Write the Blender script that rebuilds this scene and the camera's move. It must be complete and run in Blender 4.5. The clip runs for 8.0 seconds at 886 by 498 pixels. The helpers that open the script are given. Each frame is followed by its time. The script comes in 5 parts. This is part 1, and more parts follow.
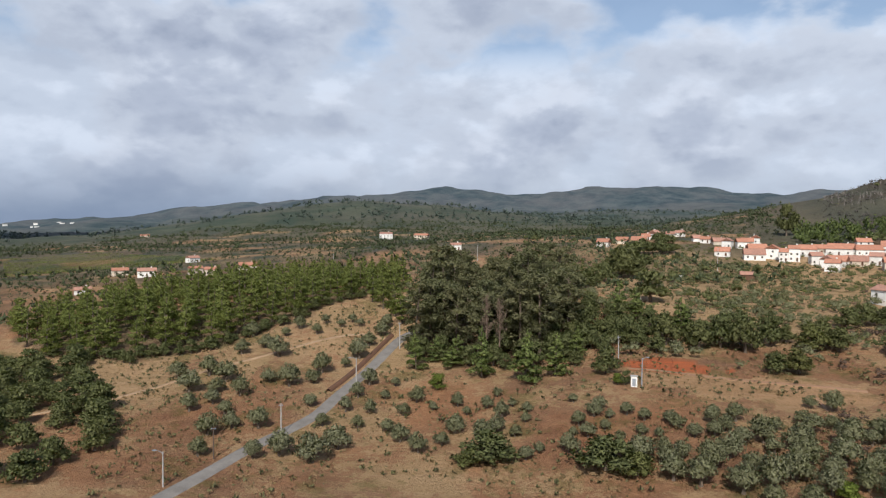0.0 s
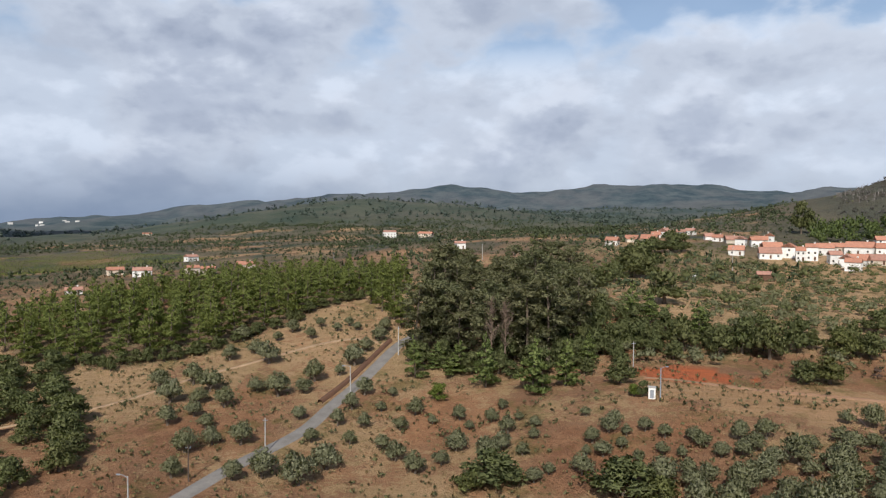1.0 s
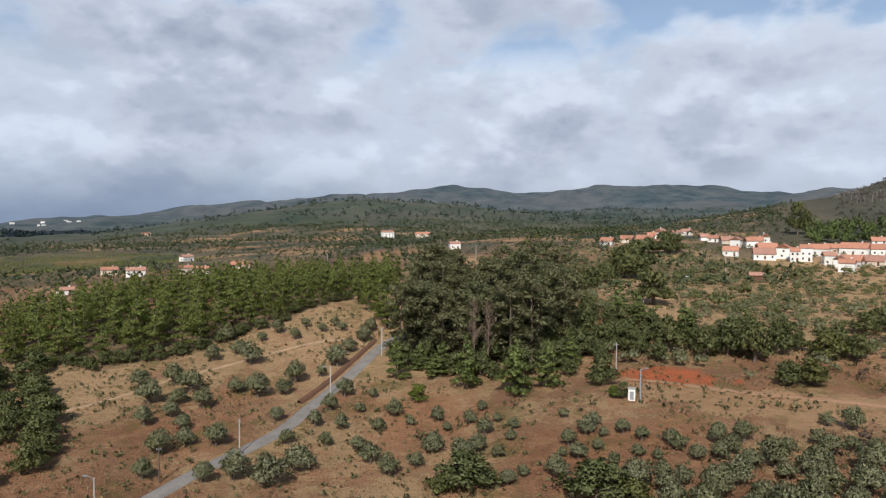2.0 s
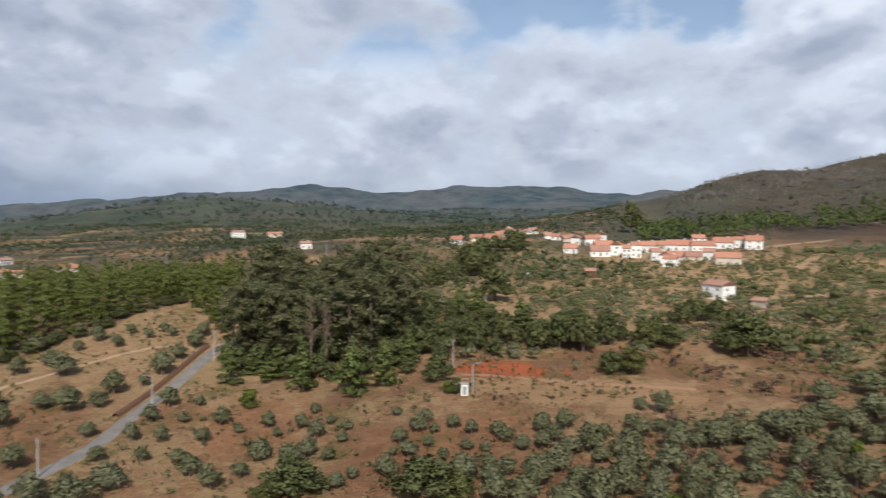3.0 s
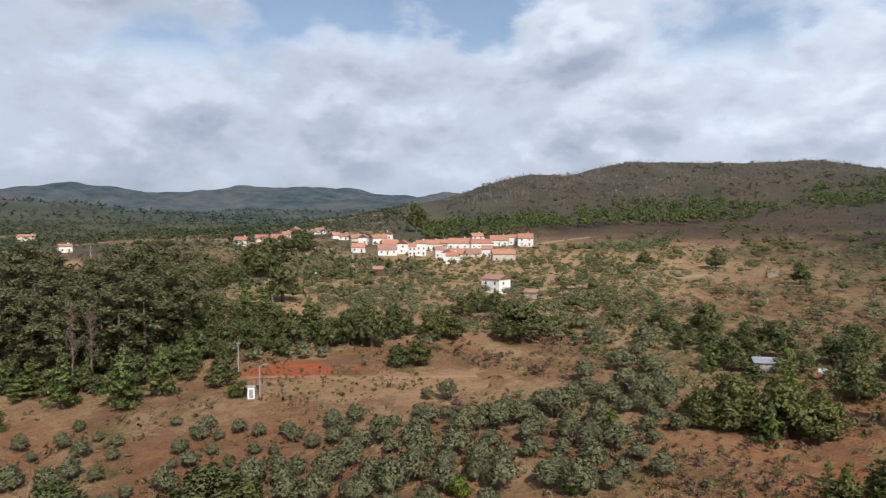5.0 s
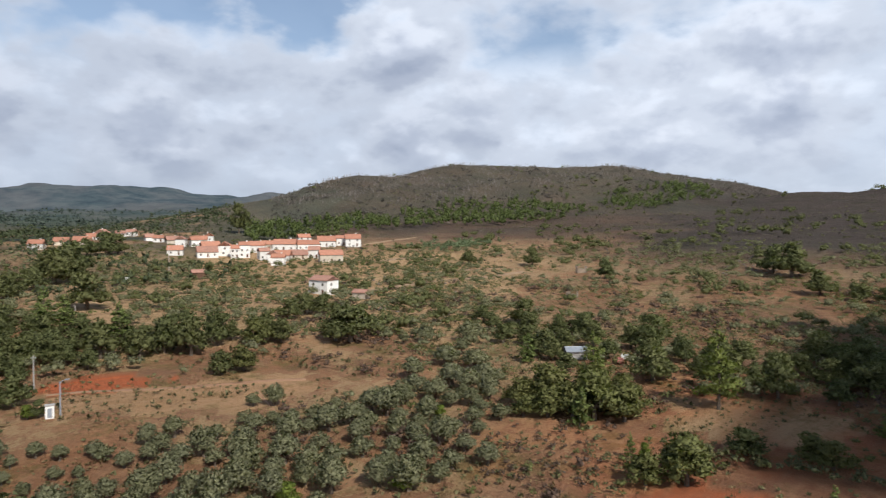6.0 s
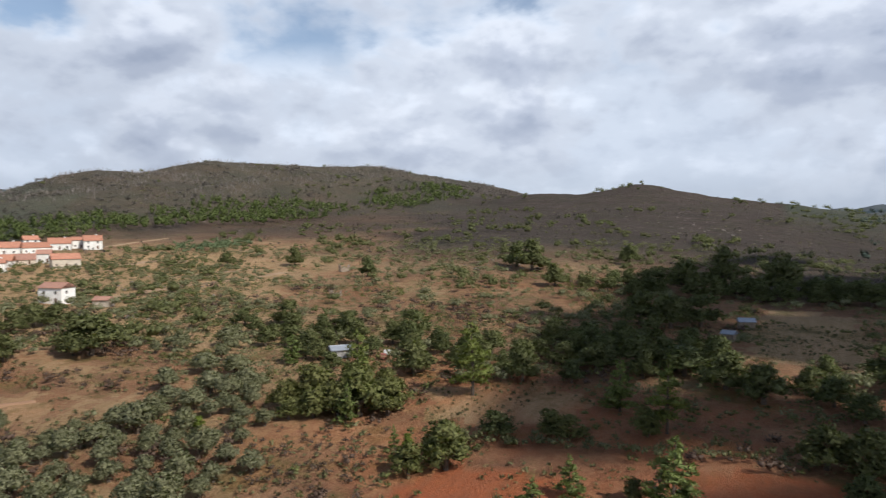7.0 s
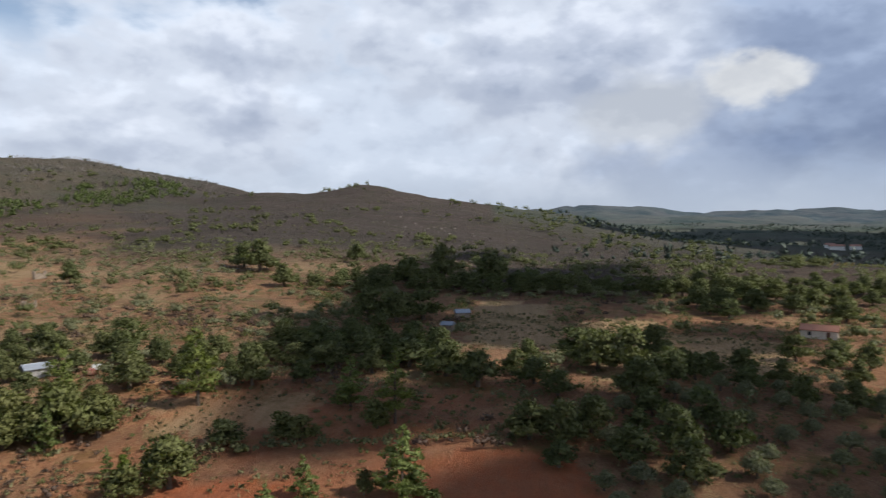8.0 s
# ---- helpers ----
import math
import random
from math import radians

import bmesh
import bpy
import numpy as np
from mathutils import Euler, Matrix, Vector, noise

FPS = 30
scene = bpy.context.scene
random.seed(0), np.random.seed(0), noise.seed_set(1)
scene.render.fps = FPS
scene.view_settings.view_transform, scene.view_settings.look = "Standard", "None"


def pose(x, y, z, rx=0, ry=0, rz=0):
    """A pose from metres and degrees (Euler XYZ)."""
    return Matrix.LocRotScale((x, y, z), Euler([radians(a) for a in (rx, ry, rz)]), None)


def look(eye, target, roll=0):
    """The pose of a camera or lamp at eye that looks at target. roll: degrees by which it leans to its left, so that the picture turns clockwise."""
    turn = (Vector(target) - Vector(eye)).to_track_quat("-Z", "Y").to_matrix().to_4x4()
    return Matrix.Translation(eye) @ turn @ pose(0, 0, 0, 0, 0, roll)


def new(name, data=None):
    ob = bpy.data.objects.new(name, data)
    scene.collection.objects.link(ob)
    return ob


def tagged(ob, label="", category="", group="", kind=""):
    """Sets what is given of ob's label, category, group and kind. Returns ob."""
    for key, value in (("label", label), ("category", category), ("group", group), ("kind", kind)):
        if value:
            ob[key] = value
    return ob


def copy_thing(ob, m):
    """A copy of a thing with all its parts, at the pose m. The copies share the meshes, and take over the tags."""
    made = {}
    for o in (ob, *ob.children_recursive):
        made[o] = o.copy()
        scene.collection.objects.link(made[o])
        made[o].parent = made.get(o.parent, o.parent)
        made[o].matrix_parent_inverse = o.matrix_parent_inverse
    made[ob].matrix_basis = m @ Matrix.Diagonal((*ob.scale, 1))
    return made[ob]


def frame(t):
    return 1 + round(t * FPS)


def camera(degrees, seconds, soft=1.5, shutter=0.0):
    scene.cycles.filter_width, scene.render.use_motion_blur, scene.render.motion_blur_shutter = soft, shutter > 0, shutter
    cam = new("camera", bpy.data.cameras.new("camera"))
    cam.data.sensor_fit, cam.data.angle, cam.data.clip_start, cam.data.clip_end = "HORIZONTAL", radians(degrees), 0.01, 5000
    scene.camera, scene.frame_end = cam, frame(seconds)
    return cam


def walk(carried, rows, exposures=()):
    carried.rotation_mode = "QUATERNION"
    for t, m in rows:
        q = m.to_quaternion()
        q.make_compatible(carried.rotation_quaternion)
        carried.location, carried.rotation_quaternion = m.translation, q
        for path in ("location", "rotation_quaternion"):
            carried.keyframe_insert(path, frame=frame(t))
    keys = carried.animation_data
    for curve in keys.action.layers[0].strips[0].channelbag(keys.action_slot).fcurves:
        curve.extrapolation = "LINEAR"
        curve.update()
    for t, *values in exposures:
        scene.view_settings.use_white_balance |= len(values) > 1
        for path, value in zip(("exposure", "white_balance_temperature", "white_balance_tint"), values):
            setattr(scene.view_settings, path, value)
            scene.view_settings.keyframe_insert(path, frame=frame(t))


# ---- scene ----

# ---------------------------------------------------------------- camera
cam = camera(65.15, 8.0, soft=1.2, shutter=0.2)
PATH = [
    (0.0, pose(-5.26, -13.74, 40.2, 87.79, -0.45, -0.46)),
    (0.3, pose(-4.9, -4.6, 40.0, 87.72, -0.44, -0.25)),
    (0.5, pose(-4.68, -2.23, 40.0, 87.70, -0.44, -0.19)),
    (1.0, pose(-4.0, 0.0, 40.0, 87.63, -0.41, 0.0)),
    (1.2, pose(-3.55, 0.1, 40.0, 87.63, -0.42, 0.03)),
    (2.3, pose(3.75, 1.45, 39.9, 87.67, -0.48, 0.22)),
    (2.5, pose(5.38, 1.76, 39.83, 87.67, -0.48, 0.20)),
    (3.0, pose(7.7, 2.6, 39.55, 87.74, -0.43, -11.23)),
    (3.5, pose(7.35, 2.57, 39.2, 87.79, -0.36, -22.06)),
    (4.0, pose(7.35, 2.57, 39.1, 87.79, -0.37, -22.05)),
    (4.2, pose(7.38, 2.6, 39.05, 87.79, -0.37, -22.08)),
    (5.3, pose(8.1, 3.1, 38.2, 88.0, -0.16, -32.6)),
    (5.5, pose(8.15, 3.15, 38.15, 88.0, -0.14, -35.23)),
    (6.0, pose(8.15, 3.15, 38.1, 88.07, -0.03, -42.78)),
    (6.5, pose(8.15, 3.15, 38.1, 88.02, 0.16, -51.74)),
    (7.0, pose(8.12, 3.12, 38.2, 87.97, 0.22, -62.2)),
    (7.5, pose(8.12, 3.14, 38.2, 87.89, 0.34, -72.75)),
    (8.0, pose(8.06, 3.2, 38.25, 87.8, 0.36, -84.36)),
]
walk(cam, PATH)

# ---------------------------------------------------------------- sky and sun
SUN_AZ, SUN_EL = 190.0, 43.0


def link(tree, a, b):
    tree.links.new(a, b)


def make_world():
    w = bpy.data.worlds.new("sky")
    scene.world = w
    w.use_nodes = True
    t = w.node_tree
    t.nodes.clear()

    def n(kind, **kw):
        o = t.nodes.new(kind)
        for k, v in kw.items():
            if k == "op":
                o.operation = v
            elif k in ("a", "b", "c"):
                o.inputs["abc".index(k)].default_value = v
        return o

    co = n("ShaderNodeTexCoord")
    sep = n("ShaderNodeSeparateXYZ")
    link(t, co.outputs["Generated"], sep.inputs[0])
    up = n("ShaderNodeMath", op="MAXIMUM", b=0.0)
    link(t, sep.outputs["Z"], up.inputs[0])
    # clouds lie flatter than they are wide
    hz = n("ShaderNodeMath", op="MULTIPLY", b=1.75)
    link(t, up.outputs[0], hz.inputs[0])
    uv = n("ShaderNodeCombineXYZ")
    link(t, sep.outputs["X"], uv.inputs[0])
    link(t, sep.outputs["Y"], uv.inputs[1])
    link(t, hz.outputs[0], uv.inputs[2])

    def towards(az, el):
        """1 straight in that direction of the sky, falling off round it."""
        o = n("ShaderNodeVectorMath")
        o.operation = "DOT_PRODUCT"
        link(t, co.outputs["Generated"], o.inputs[0])
        a, e = radians(az), radians(el)
        o.inputs[1].default_value = (math.sin(a) * math.cos(e), math.cos(a) * math.cos(e), math.sin(e))
        return o.outputs["Value"]

    def fbm(scale, detail, rough, offset, distort=0.0):
        mp = n("ShaderNodeMapping")
        mp.inputs["Location"].default_value = offset
        link(t, uv.outputs[0], mp.inputs[0])
        o = n("ShaderNodeTexNoise")
        o.inputs["Scale"].default_value = scale
        o.inputs["Detail"].default_value = detail
        o.inputs["Roughness"].default_value = rough
        o.inputs["Distortion"].default_value = distort
        link(t, mp.outputs[0], o.inputs["Vector"])
        return o.outputs["Fac"]

    def ramp(fac, *stops):
        o = n("ShaderNodeValToRGB")
        o.color_ramp.interpolation = "EASE"
        while len(o.color_ramp.elements) < len(stops):
            o.color_ramp.elements.new(0.5)
        for e, (p, c) in zip(o.color_ramp.elements, stops):
            e.position, e.color = p, (*c, 1)
        link(t, fac, o.inputs[0])
        return o.outputs[0]

    def puffs(scale, offset):
        """Rounded heads, like those of cumulus."""
        mp = n("ShaderNodeMapping")
        mp.inputs["Location"].default_value = offset
        link(t, uv.outputs[0], mp.inputs[0])
        o = n("ShaderNodeTexVoronoi")
        o.feature = "SMOOTH_F1"
        o.inputs["Scale"].default_value = scale
        o.inputs["Detail"].default_value = 3.0
        o.inputs["Roughness"].default_value = 0.55
        o.inputs["Smoothness"].default_value = 0.45
        link(t, mp.outputs[0], o.inputs["Vector"])
        return o.outputs["Distance"]

    def sum2(a, ka, b, kb):
        """a * ka + b * kb"""
        p = n("ShaderNodeMath", op="MULTIPLY", b=ka)
        link(t, a, p.inputs[0])
        q = n("ShaderNodeMath", op="MULTIPLY_ADD", b=kb)
        link(t, b, q.inputs[0])
        link(t, p.outputs[0], q.inputs[2])
        return q.outputs[0]

    def thickness(dz):
        """Depth of the cloud layer, looked up a little lower in the sky by dz."""
        broad = fbm(3.4, 8, 0.52, (3.1, 1.7, 0.6 - dz), 0.1)
        fine = fbm(10.0, 8, 0.56, (9.0, 4.0, 1.0 - dz), 0.25)
        return sum2(sum2(broad, 0.85, fine, 0.26), 1.0, puffs(7.0, (2.0, 7.0, 3.0 - dz)), -0.15)

    warp = n("ShaderNodeTexNoise")
    warp.inputs["Scale"].default_value = 9.0
    warp.inputs["Detail"].default_value = 6.0
    link(t, uv.outputs[0], warp.inputs["Vector"])
    bend = n("ShaderNodeVectorMath")
    bend.operation = "MULTIPLY_ADD"
    link(t, warp.outputs["Color"], bend.inputs[0])
    bend.inputs[1].default_value = (0.16, 0.16, 0.16)
    link(t, uv.outputs[0], bend.inputs[2])

    def region(az, el, radius, soft):
        """1 inside a ragged, flat patch of the sky, 0 outside."""
        a, e = radians(az), radians(el)
        o = n("ShaderNodeVectorMath")
        o.operation = "DISTANCE"
        link(t, bend.outputs[0], o.inputs[0])
        o.inputs[1].default_value = (math.sin(a) * math.cos(e) + 0.08, math.cos(a) * math.cos(e) + 0.08, math.sin(e) * 1.75 + 0.08)
        r = n("ShaderNodeMapRange")
        r.interpolation_type = "SMOOTHSTEP"
        r.inputs["From Min"].default_value, r.inputs["From Max"].default_value = radius + soft, radius - soft
        link(t, o.outputs["Value"], r.inputs["Value"])
        return r.outputs[0]

    dens = thickness(0.0)
    # the layer breaks up high over the hill and over the valley
    left = dens
    for az, el, radius, soft, deep in ((31, 17.5, 0.075, 0.06, 0.42), (22, 18, 0.05, 0.05, 0.24), (-19, 18, 0.07, 0.06, 0.26)):
        left = sum2(left, 1.0, region(az, el, radius, soft), -deep)
    cover = ramp(left, (0.22, (0.15, 0.15, 0.15)), (0.40, (1, 1, 1)))
    # thin rims shine white, thick parts are grey underneath
    tone = ramp(left, (0.32, (0.65, 0.728, 0.855)), (0.42, (0.635, 0.698, 0.812)), (0.52, (0.535, 0.597, 0.722)), (0.64, (0.41, 0.475, 0.608)))
    edge = sum2(thickness(0.055), 1.0, dens, -1.0)
    lift = n("ShaderNodeMath", op="ADD", b=0.5)
    link(t, edge, lift.inputs[0])
    relief = ramp(lift.outputs[0], (0.38, (0.84, 0.855, 0.88)), (0.50, (0.98, 0.985, 0.99)), (0.62, (1.18, 1.165, 1.145)))
    broad = ramp(fbm(0.9, 3, 0.5, (1.3, 5.2, 9.0)), (0.35, (0.88, 0.89, 0.91)), (0.65, (1.08, 1.075, 1.07)))

    def times(a, b):
        o = n("ShaderNodeMix")
        o.data_type, o.blend_type = "RGBA", "MULTIPLY"
        o.inputs["Factor"].default_value = 1.0
        link(t, a, o.inputs["A"])
        link(t, b, o.inputs["B"])
        return o.outputs["Result"]

    def blend(f, a, colour):
        o = n("ShaderNodeMix")
        o.data_type = "RGBA"
        link(t, f, o.inputs["Factor"])
        link(t, a, o.inputs["A"])
        o.inputs["B"].default_value = (*colour, 1)
        return o.outputs["Result"]

    clouds = times(tone, broad)
    # rain-dark layer in the east with one bright cumulus in front of it
    clouds = times(clouds, ramp(towards(120, 14), (0.95, (1, 1, 1)), (0.988, (0.50, 0.57, 0.69))))
    clouds = times(clouds, ramp(region(104, 4.6, 0.13, 0.05), (0.0, (1, 1, 1)), (1.0, (0.66, 0.70, 0.78))))
    clouds = blend(region(101, 8.3, 0.085, 0.03), clouds, (0.60, 0.645, 0.72))
    clouds = blend(region(108.5, 10.6, 0.062, 0.016), clouds, (0.74, 0.765, 0.80))
    clouds = times(clouds, relief)
    # towards the horizon the layer merges into grey-blue distance, darkest over the western plain
    low = ramp(up.outputs[0], (0.0, (1, 1, 1)), (0.11, (0, 0, 0)))
    west = n("ShaderNodeVectorMath")
    west.operation = "DOT_PRODUCT"
    link(t, co.outputs["Generated"], west.inputs[0])
    west.inputs[1].default_value = (-0.60, 0.80, 0.0)
    rain = ramp(west.outputs["Value"], (0.80, (0.46, 0.53, 0.64)), (0.97, (0.20, 0.27, 0.40)))
    far = n("ShaderNodeMix")
    far.data_type = "RGBA"
    link(t, rain, far.inputs["B"])
    lowf = n("ShaderNodeMath", op="MULTIPLY", b=0.85)
    link(t, low, lowf.inputs[0])
    link(t, lowf.outputs[0], far.inputs["Factor"])
    link(t, clouds, far.inputs["A"])
    # no clear gaps low down
    shut = n("ShaderNodeMath", op="MAXIMUM")
    link(t, cover, shut.inputs[0])
    link(t, ramp(up.outputs[0], (0.19, (1, 1, 1)), (0.27, (0, 0, 0))), shut.inputs[1])
    high = ramp(up.outputs[0], (0.38, (1, 1, 1)), (0.60, (0.08, 0.08, 0.08)))
    thin = n("ShaderNodeMath", op="MULTIPLY")
    link(t, shut.outputs[0], thin.inputs[0])
    link(t, high, thin.inputs[1])
    cover = thin.outputs[0]

    sky = n("ShaderNodeTexSky")
    sky.sky_type = "NISHITA"
    sky.sun_disc = False
    sky.sun_elevation, sky.sun_rotation = radians(SUN_EL), radians(SUN_AZ)
    sky.altitude = 450
    clear = n("ShaderNodeBackground")
    clear.inputs["Strength"].default_value = 0.12
    link(t, sky.outputs[0], clear.inputs["Color"])
    cloudy = n("ShaderNodeBackground")
    cloudy.inputs["Strength"].default_value = 1.0
    link(t, far.outputs["Result"], cloudy.inputs["Color"])
    mix = n("ShaderNodeMixShader")
    link(t, cover, mix.inputs[0])
    link(t, clear.outputs[0], mix.inputs[1])
    link(t, cloudy.outputs[0], mix.inputs[2])
    out = n("ShaderNodeOutputWorld")
    link(t, mix.outputs[0], out.inputs[0])


make_world()
lamp = bpy.data.lights.new("sun", "SUN")
lamp.energy, lamp.angle, lamp.color = 4.9, radians(0.55), (1.0, 0.95, 0.87)
sun = new("sun", lamp)
sa, se = radians(SUN_AZ), radians(SUN_EL)
sun_way = Vector((math.sin(sa) * math.cos(se), math.cos(sa) * math.cos(se), math.sin(se)))
sun.matrix_world = look(sun_way * 1500, (0, 0, 0))

# ---------------------------------------------------------------- materials


def material(name, rough=0.9, metal=0.0, spec=0.2):
    m = bpy.data.materials.new(name)
    m.use_nodes = True
    b = m.node_tree.nodes["Principled BSDF"]
    b.inputs["Roughness"].default_value = rough
    b.inputs["Metallic"].default_value = metal
    b.inputs["Specular IOR Level"].default_value = spec
    return m, m.node_tree, b


def node(t, kind, **inputs):
    o = t.nodes.new(kind)
    for k, v in inputs.items():
        o.inputs[k.replace("_", " ")].default_value = v
    return o


def mix_col(t, fac, a, b, mode="MIX"):
    o = t.nodes.new("ShaderNodeMix")
    o.data_type, o.blend_type = "RGBA", mode
    for key, v in (("Factor", fac), ("A", a), ("B", b)):
        if isinstance(v, bpy.types.NodeSocket):
            link(t, v, o.inputs[key])
        elif isinstance(v, (int, float)):
            o.inputs[key].default_value = v
        else:
            o.inputs[key].default_value = (*v, 1)
    return o.outputs["Result"]


def math_node(t, op, a, b=0.0):
    o = t.nodes.new("ShaderNodeMath")
    o.operation = op
    for i, v in enumerate((a, b)):
        if isinstance(v, bpy.types.NodeSocket):
            link(t, v, o.inputs[i])
        else:
            o.inputs[i].default_value = v
    return o.outputs[0]


def noise_fac(t, scale, detail=4, rough=0.55, kind="Object", lo=0.35, hi=0.65):
    c = t.nodes.new("ShaderNodeTexCoord")
    o = node(t, "ShaderNodeTexNoise", Scale=scale, Detail=detail, Roughness=rough)
    link(t, c.outputs[kind], o.inputs["Vector"])
    r = t.nodes.new("ShaderNodeMapRange")
    r.inputs["From Min"].default_value, r.inputs["From Max"].default_value = lo, hi
    link(t, o.outputs["Fac"], r.inputs["Value"])
    return r.outputs[0]


def bump(t, b, height, strength, dist):
    o = node(t, "ShaderNodeBump", Strength=strength, Distance=dist)
    link(t, height, o.inputs["Height"])
    link(t, o.outputs[0], b.inputs["Normal"])


def plain_mat(name, a, b2, scale=1.5, rough=0.85, metal=0.0, spec=0.2, relief=0.0):
    m, t, b = material(name, rough, metal, spec)
    f = noise_fac(t, scale)
    g = noise_fac(t, scale * 9, 3)
    c = mix_col(t, f, a, b2)
    c = mix_col(t, math_node(t, "MULTIPLY", g, 0.18), c, (0.05, 0.045, 0.04))
    info = t.nodes.new("ShaderNodeObjectInfo")
    v = math_node(t, "ADD", math_node(t, "MULTIPLY", info.outputs["Random"], 0.24), 0.88)
    c = mix_col(t, 1.0, c, v, "MULTIPLY")
    link(t, c, b.inputs["Base Color"])
    if relief:
        bump(t, b, g, 0.6, relief)
    return m


def leaf_mat(name, a, b2, c3, glow=0.3):
    """Foliage: two greens by clump, a third by tree, some light coming through."""
    m, t, b = material(name, 0.65, 0.0, 0.25)
    geo = t.nodes.new("ShaderNodeNewGeometry")
    info = t.nodes.new("ShaderNodeObjectInfo")
    c = mix_col(t, math_node(t, "ADD", math_node(t, "MULTIPLY", geo.outputs["Random Per Island"], 0.5), 0.29), a, b2)
    c = mix_col(t, math_node(t, "MULTIPLY", info.outputs["Random"], 0.55), c, c3)
    grain = noise_fac(t, 2.4, 4, 0.65, "Object", 0.36, 0.64)
    c = mix_col(t, 1.0, c, math_node(t, "ADD", math_node(t, "MULTIPLY", grain, 0.5), 0.68), "MULTIPLY")
    link(t, c, b.inputs["Base Color"])
    tr = t.nodes.new("ShaderNodeBsdfTranslucent")
    link(t, mix_col(t, 1.0, c, (1.1, 1.25, 0.6), "MULTIPLY"), tr.inputs["Color"])
    mx = t.nodes.new("ShaderNodeMixShader")
    mx.inputs[0].default_value = glow
    link(t, b.outputs[0], mx.inputs[1])
    link(t, tr.outputs[0], mx.inputs[2])
    link(t, mx.outputs[0], t.nodes["Material Output"].inputs["Surface"])
    return m


M_OLIVE = leaf_mat("olive_leaves", (0.114, 0.120, 0.067), (0.348, 0.346, 0.216), (0.204, 0.204, 0.102))
M_OAK = leaf_mat("oak_leaves", (0.058, 0.074, 0.030), (0.192, 0.211, 0.086), (0.168, 0.168, 0.067))
M_PINE = leaf_mat("pine_needles", (0.081, 0.109, 0.029), (0.267, 0.302, 0.086), (0.189, 0.208, 0.052))
M_YOUNG = leaf_mat("young_needles", (0.090, 0.129, 0.039), (0.292, 0.345, 0.120), (0.210, 0.240, 0.075))
M_EUCA = leaf_mat("eucalyptus_leaves", (0.069, 0.081, 0.039), (0.252, 0.258, 0.132), (0.180, 0.158, 0.083))
M_LIME = leaf_mat("fresh_leaves", (0.099, 0.149, 0.017), (0.231, 0.286, 0.050), (0.154, 0.187, 0.044))
M_MIXED = leaf_mat("mixed_leaves", (0.067, 0.081, 0.026), (0.244, 0.255, 0.093), (0.160, 0.152, 0.055))
M_SCRUB = leaf_mat("scrub_leaves", (0.084, 0.090, 0.036), (0.228, 0.210, 0.102), (0.144, 0.156, 0.060), 0.15)
M_HEATH = leaf_mat("dry_heath", (0.046, 0.040, 0.037), (0.125, 0.108, 0.096), (0.065, 0.065, 0.042), 0.08)
M_CHAR = leaf_mat("burnt_scrub", (0.066, 0.057, 0.055), (0.158, 0.138, 0.130), (0.090, 0.088, 0.062), 0.08)
M_DRY = leaf_mat("dry_grass", (0.23, 0.15, 0.075), (0.38, 0.27, 0.14), (0.22, 0.17, 0.07), 0.2)
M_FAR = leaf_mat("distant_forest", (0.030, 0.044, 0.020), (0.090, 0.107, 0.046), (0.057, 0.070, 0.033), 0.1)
# distance haze is put into this colour: bluer greens than the nearer forest
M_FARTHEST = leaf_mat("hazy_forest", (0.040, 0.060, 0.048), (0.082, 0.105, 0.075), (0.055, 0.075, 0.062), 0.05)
M_BROWN = leaf_mat("brown_bramble", (0.075, 0.046, 0.036), (0.165, 0.108, 0.078), (0.11, 0.08, 0.05), 0.1)
M_FARPINE = leaf_mat("hill_pine_needles", (0.055, 0.083, 0.025), (0.169, 0.213, 0.065), (0.106, 0.125, 0.044))
M_CANE = leaf_mat("cane_leaves", (0.14, 0.19, 0.10), (0.21, 0.26, 0.14), (0.15, 0.2, 0.1), 0.2)
M_BARK = plain_mat("bark", (0.10, 0.075, 0.055), (0.19, 0.15, 0.115), 3.0, 0.95, relief=0.03)
M_PALE = plain_mat("pale_bark", (0.36, 0.29, 0.22), (0.24, 0.18, 0.13), 2.0, 0.9)
M_DEAD = plain_mat("dead_wood", (0.21, 0.155, 0.115), (0.14, 0.10, 0.075), 2.0, 0.95)
M_SNAG = plain_mat("burnt_wood", (0.13, 0.112, 0.104), (0.25, 0.222, 0.208), 1.0, 0.95)
M_LIME_WALL = plain_mat("whitewash", (0.83, 0.82, 0.79), (0.73, 0.71, 0.67), 0.5, 0.9)
M_CREAM = plain_mat("cream_render", (0.66, 0.58, 0.47), (0.52, 0.45, 0.37), 0.5, 0.9)
M_TILE = plain_mat("terracotta", (0.46, 0.215, 0.14), (0.36, 0.17, 0.115), 0.8, 0.9)
M_TILE_OLD = plain_mat("old_terracotta", (0.42, 0.22, 0.16), (0.30, 0.17, 0.13), 0.8, 0.9)
M_STONE = plain_mat("granite", (0.36, 0.29, 0.22), (0.24, 0.19, 0.145), 1.2, 0.95, relief=0.05)
M_PANE = plain_mat("window_glass", (0.035, 0.04, 0.045), (0.05, 0.055, 0.06), 1.0, 0.12, 0.0, 0.5)
M_DOOR = plain_mat("brown_paint", (0.16, 0.085, 0.05), (0.11, 0.06, 0.04), 2.0, 0.6)
M_CONC = plain_mat("concrete", (0.46, 0.45, 0.43), (0.36, 0.35, 0.33), 1.5, 0.9)
M_WOODPOLE = plain_mat("weathered_timber", (0.14, 0.10, 0.075), (0.09, 0.065, 0.05), 3.0, 0.9)
